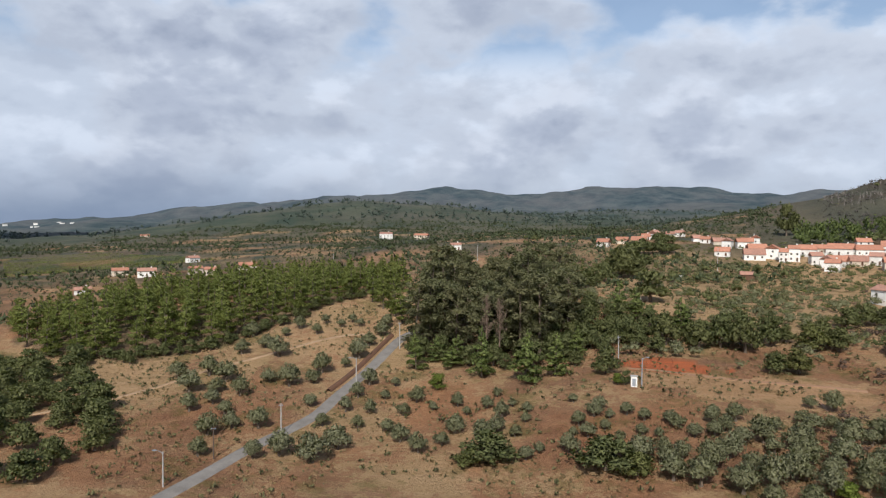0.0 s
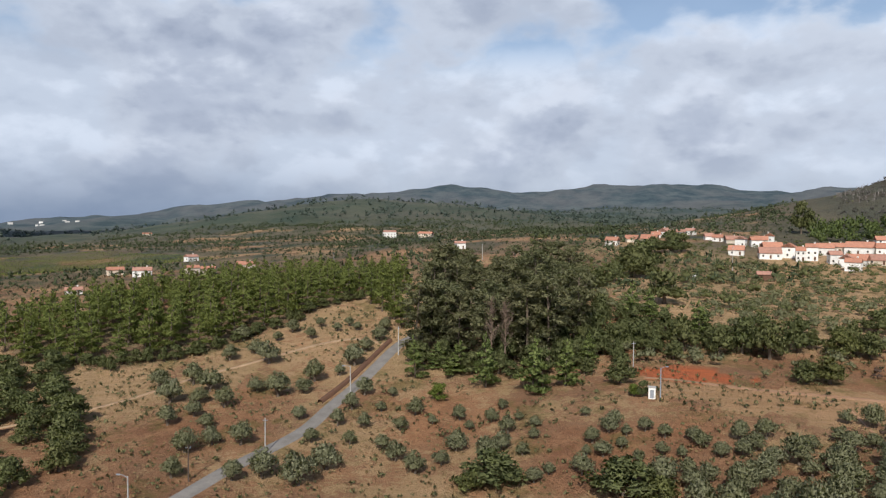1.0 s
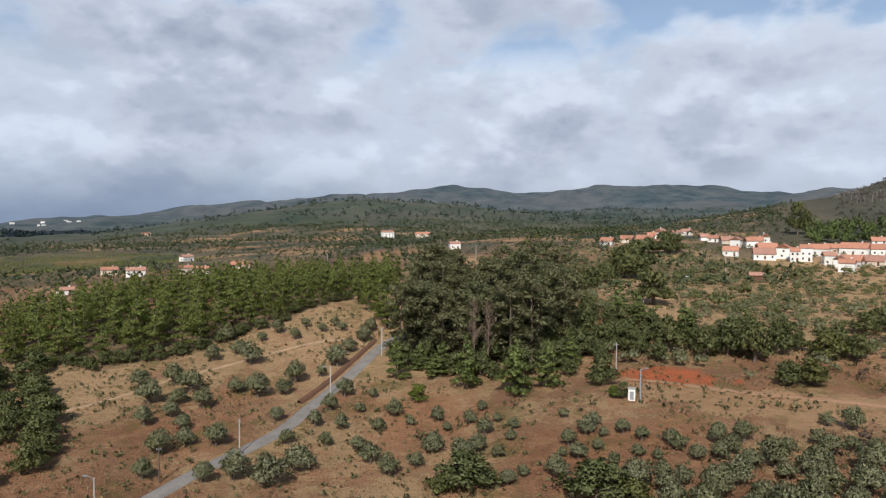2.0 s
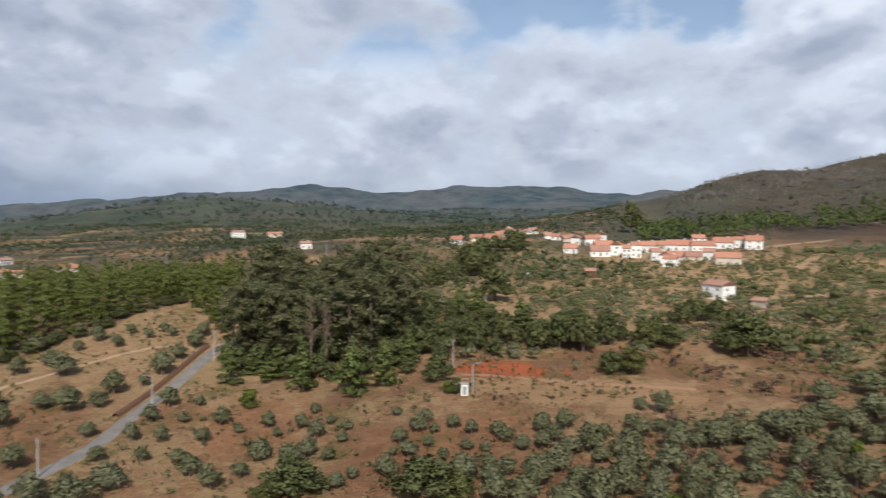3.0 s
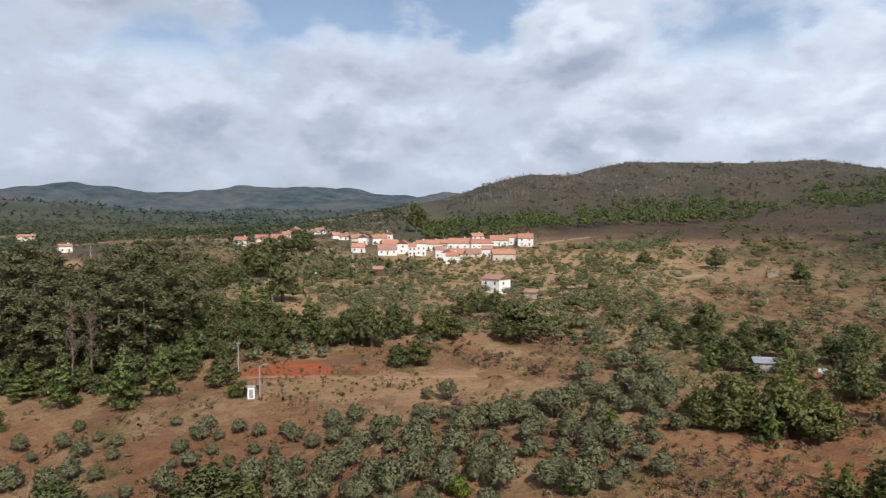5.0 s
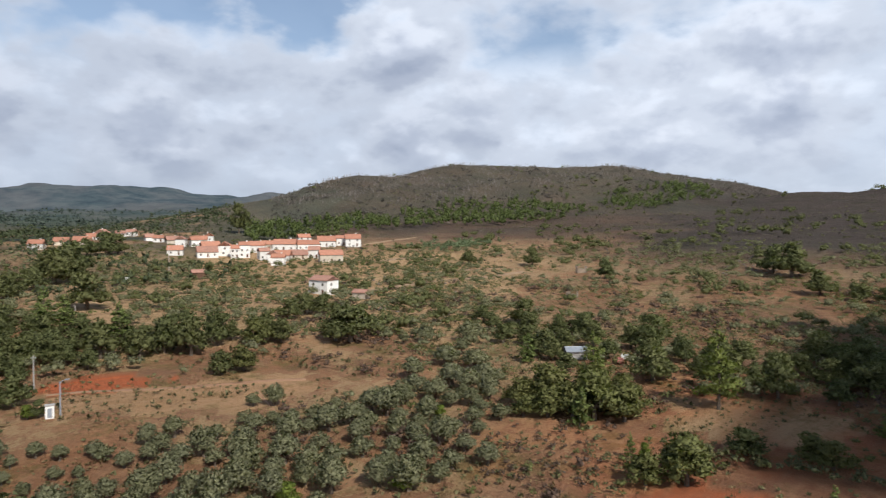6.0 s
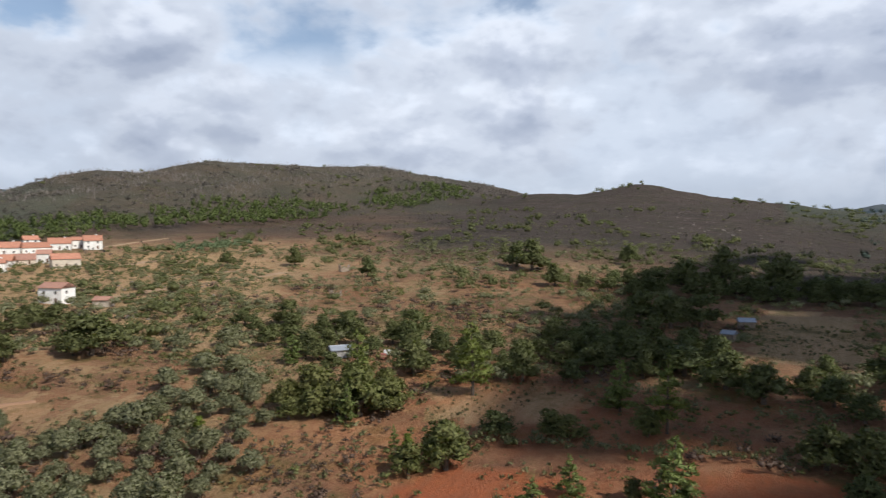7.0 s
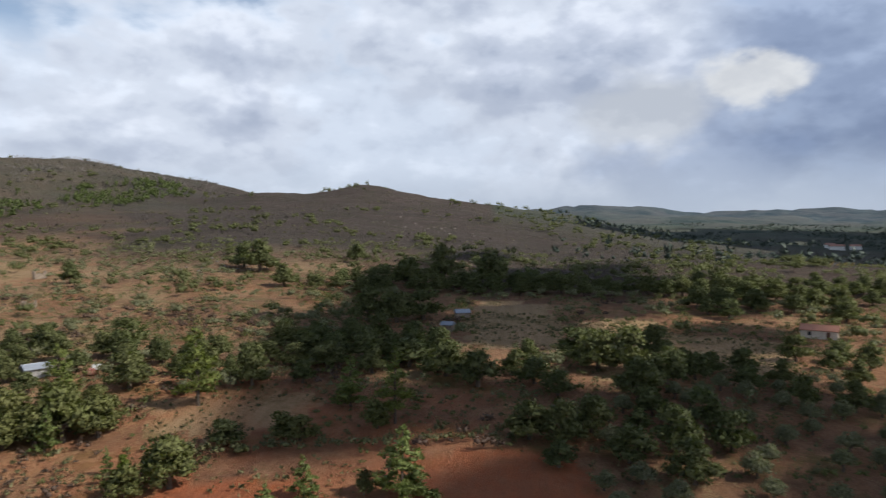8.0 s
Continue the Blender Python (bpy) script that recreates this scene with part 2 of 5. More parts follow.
M_STEEL = plain_mat("galvanised_steel", (0.36, 0.39, 0.43), (0.28, 0.31, 0.35), 2.0, 0.6, 0.3)
M_ROAD = plain_mat("worn_asphalt", (0.255, 0.235, 0.215), (0.19, 0.175, 0.16), 0.35, 0.92, relief=0.02)
M_TRACK = plain_mat("pale_dirt", (0.38, 0.265, 0.165), (0.29, 0.19, 0.115), 0.4, 0.95)
M_BEATEN = plain_mat("beaten_earth", (0.335, 0.198, 0.116), (0.28, 0.158, 0.092), 0.3, 0.95)
M_BANK = plain_mat("dark_earth", (0.15, 0.075, 0.045), (0.11, 0.06, 0.04), 0.6, 0.95, relief=0.1)

# ---------------------------------------------------------------- relief of the land
# broad hills: x, y, width along x, width along y, height
HILLS_NEAR = [
    (480, 700, 160, 150, 26.88),
    (620, 360, 220, 160, 22.04),
    (900, 190, 190, 150, 11.67),
    (940, 20, 180, 120, 42.5),
    (300, 360, 150, 120, 2.13),
    (180, 520, 150, 150, 14.8),
    (600, 130, 170, 150, 20.37),
    (380, 170, 120, 110, 6.09),
    (0, 300, 110, 90, -1.45),
    (80, 240, 80, 70, 5.85),
    (0, 480, 150, 130, 9.35),
    (-70, 250, 70, 60, 13.82),
    (-100, 200, 70, 60, -6.59),
    (200, 40, 100, 80, 3.3),
    (250, -60, 120, 100, 3.1),
    (130, 130, 60, 60, 0.13),
    (30, 160, 50, 50, -3.98),
    (-30, 130, 45, 45, 1.97),
    (120, 40, 60, 60, -0.42),
]
HILLS_SMALL = [
    (-70, 850, 250, 250, 17.54),
    (390, -190, 110, 100, 13.59),
    (888, 205, 90, 70, 33.28),
    (0, 0, 80, 80, -6.95),
    (40, 152, 25, 25, 5.86),
    (5, 110, 35, 30, -3.67),
]
HILLS_FAR = [
    (760, 780, 260, 200, 81.42),
    (1050, 560, 200, 180, 86.51),
    (-215, 1790, 330, 330, 80.55),
    (60, 1950, 330, 330, 8.75),
    (530, 1400, 450, 400, 24.16),
    (-270, 1170, 260, 260, 9.77),
    (-440, 4000, 600, 500, 176.29),
    (80, 4000, 350, 450, 41.46),
    (1130, 3850, 380, 500, 117.20),
    (1990, 3750, 600, 600, 144.07),
    (600, 4000, 450, 500, 92.79),
    (-870, 3200, 420, 400, 0.97),
]
HILLS_LAST = [
    (-1330, 3400, 450, 400, 70.74),
    (2900, 2900, 800, 700, 110.93),
    (3480, -520, 500, 500, 61.44),
    (3700, -1150, 400, 400, -33.90),
    (4050, -1650, 400, 400, 59.43),
    (1500, -280, 500, 400, 8.40),
    (-300, 2700, 500, 400, 54.94),
    (1500, 1700, 500, 500, 46.15),
    (-2280, 3650, 600, 500, 23.15),
    (0, -1500, 1500, 900, -1.33),
    (-2200, 0, 1300, 1300, 37.89),
    (700, 2600, 500, 400, 53.77),
]
HILLS_RIDGE = [
    (472, 775, 45, 45, -3.08),
    (542, 765, 45, 45, 10.49),
    (612, 749, 45, 45, -2.92),
    (683, 727, 45, 45, 13.66),
    (754, 699, 45, 45, 3.97),
    (824, 664, 45, 45, 4.41),
    (893, 623, 45, 45, 3.60),
    (960, 575, 45, 45, -1.47),
    (1024, 521, 45, 45, -17.34),
    (1085, 460, 45, 45, 2.94),
    (840, 306, 45, 45, 14.59),
    (859, 247, 45, 45, -11.44),
    (874, 187, 45, 45, 5.23),
    (885, 126, 45, 45, -1.74),
    (891, 65, 45, 45, 4.97),
    (893, 3, 45, 45, -6.88),
    (891, -59, 45, 45, -2.46),
]
HX = np.array(HILLS_NEAR + HILLS_SMALL + HILLS_FAR + HILLS_LAST + HILLS_RIDGE)


BASE_0, BASE_X, BASE_Y = -14.67, 0.01623, 0.00415
HCX, HCY, HSX, HSY, HH = (HX[:, 0], HX[:, 1], 1 / HX[:, 2], 1 / HX[:, 3], HX[:, 4])


def lie(x, y):
    return BASE_0 + BASE_X * x + BASE_Y * y + float(np.dot(HH, np.exp(-0.5 * (((x - HCX) * HSX) ** 2 + ((y - HCY) * HSY) ** 2))))


def rough(x, y):
    """Small unevenness of the land."""
    r = math.hypot(x, y)
    z = 0.35 * noise.noise((x / 17, y / 17, 0.3)) + 0.9 * noise.noise((x / 55, y / 55, 1.7)) * min(1, r / 300)
    if r > 450:
        k = min(1, (r - 450) / 600)
        z += k * (7.0 * noise.fractal((x / 150, y / 150, 4.2), 0.8, 2.0, 5))
    if r > 2200:
        k = min(1, (r - 2200) / 1200)
        z += k * (34 * noise.fractal((x / 420, y / 420, 8.2), 0.9, 2.0, 5))
    return z


def ground_z(x, y):
    return lie(x, y) + rough(x, y)


def inside(x, y, poly):
    c = False
    for (x1, y1), (x2, y2) in zip(poly, poly[1:] + poly[:1]):
        if (y1 > y) != (y2 > y) and x < (x2 - x1) * (y - y1) / (y2 - y1) + x1:
            c = not c
    return c


def sector(x, y):
    return math.degrees(math.atan2(x - 5, y)), math.hypot(x - 5, y)


RED_EARTH = [(45, 168), (47, 180), (56, 183), (67, 179), (73, 169), (58, 166)]
TERRACE = [(44, 172), (44, 152), (60, 147), (78, 142), (100, 143), (98, 158), (70, 166)]
RED_FIELD = [(128, 22), (132, -8), (108, -10), (98, 8), (104, 22)]
RED_PATCH = [(112, 58), (118, 40), (104, 30), (96, 44), (98, 62)]
PALE_FIELD = [(203, 17), (196, -12), (242, -13), (284, -9), (284, 16), (232, 18)]
FIELD_EAST = [(214, -17), (218, -40), (250, -45), (246, -17)]
PALE_FIELD_2 = [(186, -36), (190, -70), (220, -75), (228, -40)]
GOLD_FIELD = [(150, 80), (132, 72), (134, 50), (152, 40), (162, 58)]
VINEYARD = [(-300, 460), (-275, 486), (-235, 511), (-180, 548), (-231, 612), (-359, 687), (-431, 667)]
BURNT = [(330, 690), (520, 560), (760, 560), (1000, 420), (1200, 520), (1100, 760), (760, 1000), (420, 920)]
PINE_WOOD = [(-130, 204), (-98, 196), (-73, 203), (-58, 226), (-36, 264), (-20, 292), (-22, 350), (-80, 340), (-135, 295), (-165, 240)]
EUCA_GROVE = [(-12, 196), (6, 186), (24, 186), (37, 207), (46, 236), (32, 252), (-10, 250)]
VILLAGE = [(150, 380), (215, 325), (300, 385), (300, 420), (215, 490), (150, 545), (120, 480)]
OPEN_GROUND = [FIELD_EAST, TERRACE, RED_EARTH, RED_FIELD, PALE_FIELD, PALE_FIELD_2, GOLD_FIELD, VILLAGE, RED_PATCH]


def ease(v, lo, hi):
    """0 below lo, 1 above hi, smooth between."""
    k = min(1.0, max(0.0, (v - lo) / (hi - lo)))
    return k * k * (3 - 2 * k)


def make_ground():
    az = np.concatenate([np.arange(-52, 128, 0.5), np.arange(128, 308, 4.0)])
    rad = [0, 25, 50, 75]
    r = 92.0
    while r < 4800:
        rad.append(r)
        r *= 1.026 if r < 1500 else 1.035
    rad.append(4850)
    verts, cov = [], []
    tag = []
    for ri in rad[1:]:
        for a in az:
            x, y = 5 + ri * math.sin(radians(a)), ri * math.cos(radians(a))
            verts.append((x, y, ground_z(x, y)))
    verts.append((5, 0, ground_z(5, 0)))
    n = len(az)
    faces = [(len(verts) - 1, (j + 1) % n, j) for j in range(n)]
    for i in range(len(rad) - 2):
        for j in range(n):
            k = (j + 1) % n
            faces.append((i * n + j, i * n + k, (i + 1) * n + k, (i + 1) * n + j))
    me = bpy.data.meshes.new("ground")
    me.from_pydata(verts, [], faces)
    for x, y, z in verts:
        a, r = sector(x, y)
        u = noise.noise((x / 38, y / 38, 2.2)) * 0.5 + 0.5
        jx, jy = 5 * noise.noise((x / 9, y / 9, 12.0)), 5 * noise.noise((x / 9, y / 9, 17.0))
        x, y = x + jx, y + jy
        v2 = noise.noise((x / 14, y / 14, 22.0))
        dry = 0.04 + 0.60 * u + 0.40 * v2
        if a > 62 and r < 330:
            dry -= 0.18
        heath = 0.0
        wood = 0.0
        bare = 0.0
        if inside(x, y, TERRACE):
            dry, bare = 0.85, 0.12
        if inside(x, y, RED_EARTH):
            bare, dry = 1.0, 0.0
        if inside(x, y, RED_FIELD):
            bare, dry = 0.55, 0.0
        if inside(x, y, RED_PATCH):
            bare, dry = 0.7, 0.1
        if inside(x, y, PALE_FIELD) or inside(x, y, PALE_FIELD_2) or inside(x, y, FIELD_EAST):
            dry = 0.75
        if inside(x, y, GOLD_FIELD):
            dry = 1.0
        if inside(x, y, PINE_WOOD) or inside(x, y, EUCA_GROVE):
            wood, dry = 0.5, 0.1
        aj = a + 5 * noise.noise((x / 60, y / 60, 40.0)) + 2.5 * noise.noise((x / 16, y / 16, 44.0))
        rj = r + 30 * noise.noise((x / 50, y / 50, 47.0))
        sunny = ease(aj, 8, 13) * (1 - ease(aj, 43, 54)) * ease(rj, 205, 240) * (1 - ease(rj, 440, 520))
        dry += (0.42 + 0.7 * u - dry) * sunny
        mossy = ease(aj, 43, 52) * (1 - ease(aj, 90, 100)) * ease(rj, 155, 200) * (1 - ease(rj, 440, 520))
        dry += 0.06 * mossy
        dry += 0.30 * (1 - ease(aj, 0, 8)) * ease(rj, 165, 205) * (1 - ease(rj, 270, 300))
        wood = max(wood, (0.25 * max(0, v2) + 0.15) * mossy)
        russet = ease(aj, 42, 50) * (1 - ease(aj, 84, 92)) * (1 - ease(rj, 160, 185))
        bare = max(bare, russet * max(0, 0.22 + 0.5 * v2))
        wood = max(wood, 0.85 * ease(rj, 450, 500) * ease(aj, 20, 25) * (1 - ease(aj, 30, 37)))
        heath = ease(rj, 440, 600) * ease(aj, 25, 32) * (0.75 + 0.25 * u)
        heath = max(heath, 0.97 * ease(aj, 50, 62) * ease(rj, 310, 470))
        if a > 86 and r > 260:
            heath = max(heath, 0.9 * ease(rj, 268, 330))
        wood = max(wood, 0.35 * ease(aj, 27, 32) * (1 - ease(aj, 60, 68)) * ease(rj - (a - 30) * 4.5, 590, 680))
        if a < 24 and r > 280:
            wood = min(1, (r - 280) / 260) * (0.62 + 0.38 * min(1, r / 1500) if u > 0.42 else 1.0)
            if r < 1100:
                wood *= 1 - 0.7 * ease(noise.noise((x / 80, y / 50, 55.0)), 0.1, 0.25)
        if a >= 24 and r > 1300:
            wood = max(wood, min(1, (r - 1300) / 300))
        if a > 88 and r > 600:
            wood = min(1, (r - 600) / 400)
        cov.append((dry, heath, wood, 1.0))
        tag.append(bare)
    at = me.attributes.new("cover", "FLOAT_COLOR", "POINT")
    at.data.foreach_set("color", np.array(cov, np.float32).ravel())
    # grows with distance: how much blue haze the land's colour takes on
    at = me.attributes.new("far_haze", "FLOAT", "POINT")
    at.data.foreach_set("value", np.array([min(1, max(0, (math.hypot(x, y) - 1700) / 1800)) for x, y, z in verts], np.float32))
    at = me.attributes.new("bare", "FLOAT", "POINT")
    at.data.foreach_set("value", np.array(tag, np.float32))
    for p in me.polygons:
        p.use_smooth = True
    m, t, b = material("earth_and_dry_grass", 0.95, 0, 0.1)
    ca = t.nodes.new("ShaderNodeAttribute")
    ca.attribute_name = "cover"
    sp = t.nodes.new("ShaderNodeSeparateColor")
    link(t, ca.outputs["Color"], sp.inputs[0])
    ba = t.nodes.new("ShaderNodeAttribute")
    ba.attribute_name = "bare"
    fine = noise_fac(t, 1.7, 8, 0.8, "Object", 0.34, 0.66)
    mid = noise_fac(t, 0.24, 7, 0.75, "Object", 0.40, 0.60)
    big = noise_fac(t, 0.035, 5, 0.65, "Object", 0.36, 0.64)
    # plough and mowing lines
    tc = t.nodes.new("ShaderNodeTexCoord")
    mp = node(t, "ShaderNodeMapping", Rotation=(0, 0, radians(17)), Scale=(0.035, 0.55, 0.3))
    link(t, tc.outputs["Object"], mp.inputs[0])
    ln = node(t, "ShaderNodeTexNoise", Scale=1.0, Detail=5, Roughness=0.6)
    link(t, mp.outputs[0], ln.inputs["Vector"])
    lr = t.nodes.new("ShaderNodeMapRange")
    lr.inputs["From Min"].default_value, lr.inputs["From Max"].default_value = 0.42, 0.6
    link(t, ln.outputs["Fac"], lr.inputs["Value"])
    lines = lr.outputs[0]
    soil = mix_col(t, mid, (0.315, 0.137, 0.066), (0.51, 0.262, 0.133))
    soil = mix_col(t, math_node(t, "MULTIPLY", big, 0.7), soil, (0.215, 0.118, 0.076))
    pale = noise_fac(t, 0.055, 6, 0.7, "Object", 0.54, 0.66)
    soil = mix_col(t, math_node(t, "MULTIPLY", pale, 0.6), soil, (0.58, 0.33, 0.18))
    soil = mix_col(t, math_node(t, "MULTIPLY", fine, 0.42), soil, (0.12, 0.072, 0.046))
    grass = mix_col(t, fine, (0.54, 0.355, 0.195), (0.39, 0.238, 0.126))
    grass = mix_col(t, math_node(t, "MULTIPLY", big, 0.4), grass, (0.27, 0.205, 0.095))
    patch = math_node(t, "ADD", math_node(t, "MULTIPLY", mid, 0.62), math_node(t, "MULTIPLY", fine, 0.28))
    patch = math_node(t, "ADD", patch, math_node(t, "MULTIPLY", lines, 0.14))
    gate = math_node(t, "SUBTRACT", math_node(t, "MULTIPLY", sp.outputs[0], 1.45), patch)
    rng = t.nodes.new("ShaderNodeMapRange")
    rng.inputs["From Min"].default_value, rng.inputs["From Max"].default_value = -0.05, 0.28
    link(t, gate, rng.inputs["Value"])
    c = mix_col(t, rng.outputs[0], soil, grass)
    c = mix_col(t, math_node(t, "MULTIPLY", math_node(t, "MULTIPLY", lines, sp.outputs[0]), 0.4), c, (0.60, 0.41, 0.24))
    grit = noise_fac(t, 5.5, 5, 0.7, "Object", 0.56, 0.68)
    c = mix_col(t, math_node(t, "MULTIPLY", grit, 0.45), c, (0.52, 0.39, 0.25))
    dots = noise_fac(t, 0.9, 8, 0.85, "Object", 0.55, 0.62)
    c = mix_col(t, math_node(t, "MULTIPLY", dots, 0.5), c, (0.10, 0.072, 0.040))
    weeds = noise_fac(t, 0.075, 7, 0.75, "Object", 0.53, 0.62)
    c = mix_col(t, math_node(t, "MULTIPLY", weeds, 0.6), c, (0.155, 0.135, 0.045))
    hc = mix_col(t, fine, (0.030, 0.025, 0.024), (0.078, 0.064, 0.058))
    hc = mix_col(t, math_node(t, "MULTIPLY", big, 0.5), hc, (0.056, 0.054, 0.034))
    hc = mix_col(t, math_node(t, "MULTIPLY", mid, 0.3), hc, (0.088, 0.074, 0.066))
    smp = node(t, "ShaderNodeMapping", Rotation=(0, 0, radians(-28)), Scale=(0.10, 0.022, 0.1))
    link(t, tc.outputs["Object"], smp.inputs[0])
    sno = node(t, "ShaderNodeTexNoise", Scale=1.0, Detail=7, Roughness=0.7)
    link(t, smp.outputs[0], sno.inputs["Vector"])
    srg = t.nodes.new("ShaderNodeMapRange")
    srg.inputs["From Min"].default_value, srg.inputs["From Max"].default_value = 0.44, 0.62
    link(t, sno.outputs["Fac"], srg.inputs["Value"])
    hc = mix_col(t, math_node(t, "MULTIPLY", srg.outputs[0], 0.5), hc, (0.112, 0.088, 0.076))
    green = noise_fac(t, 0.05, 7, 0.75, "Object", 0.52, 0.62)
    hc = mix_col(t, math_node(t, "MULTIPLY", green, 0.6), hc, (0.044, 0.047, 0.028))
    stones = noise_fac(t, 0.13, 7, 0.7, "Object", 0.60, 0.68)
    hc = mix_col(t, math_node(t, "MULTIPLY", stones, 0.55), hc, (0.24, 0.21, 0.185))
    hc = mix_col(t, 1.0, hc, (0.84, 0.84, 0.86), "MULTIPLY")
    c = mix_col(t, sp.outputs[1], c, hc)
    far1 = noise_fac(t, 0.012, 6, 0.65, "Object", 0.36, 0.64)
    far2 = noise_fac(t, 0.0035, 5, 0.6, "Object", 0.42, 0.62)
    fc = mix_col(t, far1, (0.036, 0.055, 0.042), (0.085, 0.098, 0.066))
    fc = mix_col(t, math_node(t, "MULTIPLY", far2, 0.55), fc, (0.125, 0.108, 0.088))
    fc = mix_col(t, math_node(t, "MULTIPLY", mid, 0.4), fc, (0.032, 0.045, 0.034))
    # distance haze painted into the far mountains as bluish base colour
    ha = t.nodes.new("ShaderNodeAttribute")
    ha.attribute_name = "far_haze"
    hazed_rock = mix_col(t, far1, (0.028, 0.048, 0.062), (0.082, 0.102, 0.108))
    hazed_rock = mix_col(t, math_node(t, "MULTIPLY", far2, 0.5), hazed_rock, (0.125, 0.122, 0.125))
    fc = mix_col(t, ha.outputs["Fac"], fc, hazed_rock)
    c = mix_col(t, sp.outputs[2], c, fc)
    red = mix_col(t, mid, (0.68, 0.180, 0.066), (0.55, 0.155, 0.066))
    red = mix_col(t, math_node(t, "MULTIPLY", fine, 0.35), red, (0.22, 0.09, 0.05))
    red = mix_col(t, math_node(t, "MULTIPLY", lines, 0.25), red, (0.27, 0.13, 0.078))
    c = mix_col(t, ba.outputs["Fac"], c, red)
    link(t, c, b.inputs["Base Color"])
    bump(t, b, fine, 1.0, 0.4)
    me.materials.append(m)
    return tagged(new("ground", me), "rolling dry earth with straw grass and heath slopes", "ground", kind="structure")


make_ground()


def ribbon(name, line, width, mat, label, lift=0.06, side=0.0, edge=0.12):
    """A strip of paving that follows the land along a line, with turned-down edges."""
    pts = []
    for (x1, y1), (x2, y2) in zip(line, line[1:]):
        k = max(2, int(math.hypot(x2 - x1, y2 - y1) / 3))
        pts += [(x1 + (x2 - x1) * i / k, y1 + (y2 - y1) * i / k) for i in range(k)]
    pts.append(line[-1])
    for _ in range(3):
        pts = [pts[0]] + [((a[0] + 2 * b[0] + c[0]) / 4, (a[1] + 2 * b[1] + c[1]) / 4) for a, b, c in zip(pts, pts[1:], pts[2:])] + [pts[-1]]
    verts, faces = [], []
    cols = 6
    for i, (x, y) in enumerate(pts):
        p, q = pts[max(0, i - 1)], pts[min(len(pts) - 1, i + 1)]
        dx, dy = q[0] - p[0], q[1] - p[1]
        d = math.hypot(dx, dy)
        nx, ny = dy / d, -dx / d
        wob = 0.12 * width * noise.noise((x / 6, y / 6, 5.0))
        for j in range(cols):
            s = (j / (cols - 1) - 0.5) * (width + (wob if j in (0, cols - 1) else 0)) + side
            px, py = x + nx * s, y + ny * s
            drop = -0.5 if j in (0, cols - 1) else edge + lift
            verts.append((px, py, ground_z(px, py) + drop))
    for i in range(len(pts) - 1):
        for j in range(cols - 1):
            a = i * cols + j
            faces.append((a, a + 1, a + cols + 1, a + cols))
    me = bpy.data.meshes.new(name)
    me.from_pydata(verts, [], faces)
    for p in me.polygons:
        p.use_smooth = True
    me.materials.append(mat)
    return tagged(new(name, me), label, name, kind="structure")


ROAD = [(-64, 60), (-58, 88), (-53, 104), (-49, 115), (-46, 124), (-43.5, 130.5), (-39, 138), (-35.5, 143.5), (-33, 149.5), (-31.6, 156), (-30, 162.5), (-27.4, 170), (-24.6, 179.5), (-21.6, 189.5), (-18.6, 200), (-16.5, 207), (-11, 215), (-4, 221), (6, 228)]
ribbon("road", ROAD, 4.6, M_ROAD, "narrow worn grey asphalt lane climbing the slope", 0.12)
ribbon("road_bank", [(-30, 162.5), (-27.4, 170), (-24.6, 179.5), (-21.6, 189.5), (-18.6, 200), (-16.5, 207)], 1.6, M_BANK, "dark red earth bank along the lane", 0.5, -3.2, 0.3)
ribbon("track", [(-104, 150), (-87, 161), (-80, 169), (-69, 183), (-58, 191), (-50, 198), (-39, 206), (-29, 211), (-20, 204)], 1.7, M_TRACK, "pale dirt track crossing the olive slope", 0.05)

# ---------------------------------------------------------------- mesh tools
ICO_V, ICO_F = None, None


def ico():
    global ICO_V, ICO_F
    if ICO_V is None:
        bm = bmesh.new()
        bmesh.ops.create_icosphere(bm, subdivisions=1, radius=1)
        ICO_V = np.array([v.co[:] for v in bm.verts])
        ICO_F = [tuple(v.index for v in f.verts) for f in bm.faces]
        bm.free()
    return ICO_V, ICO_F


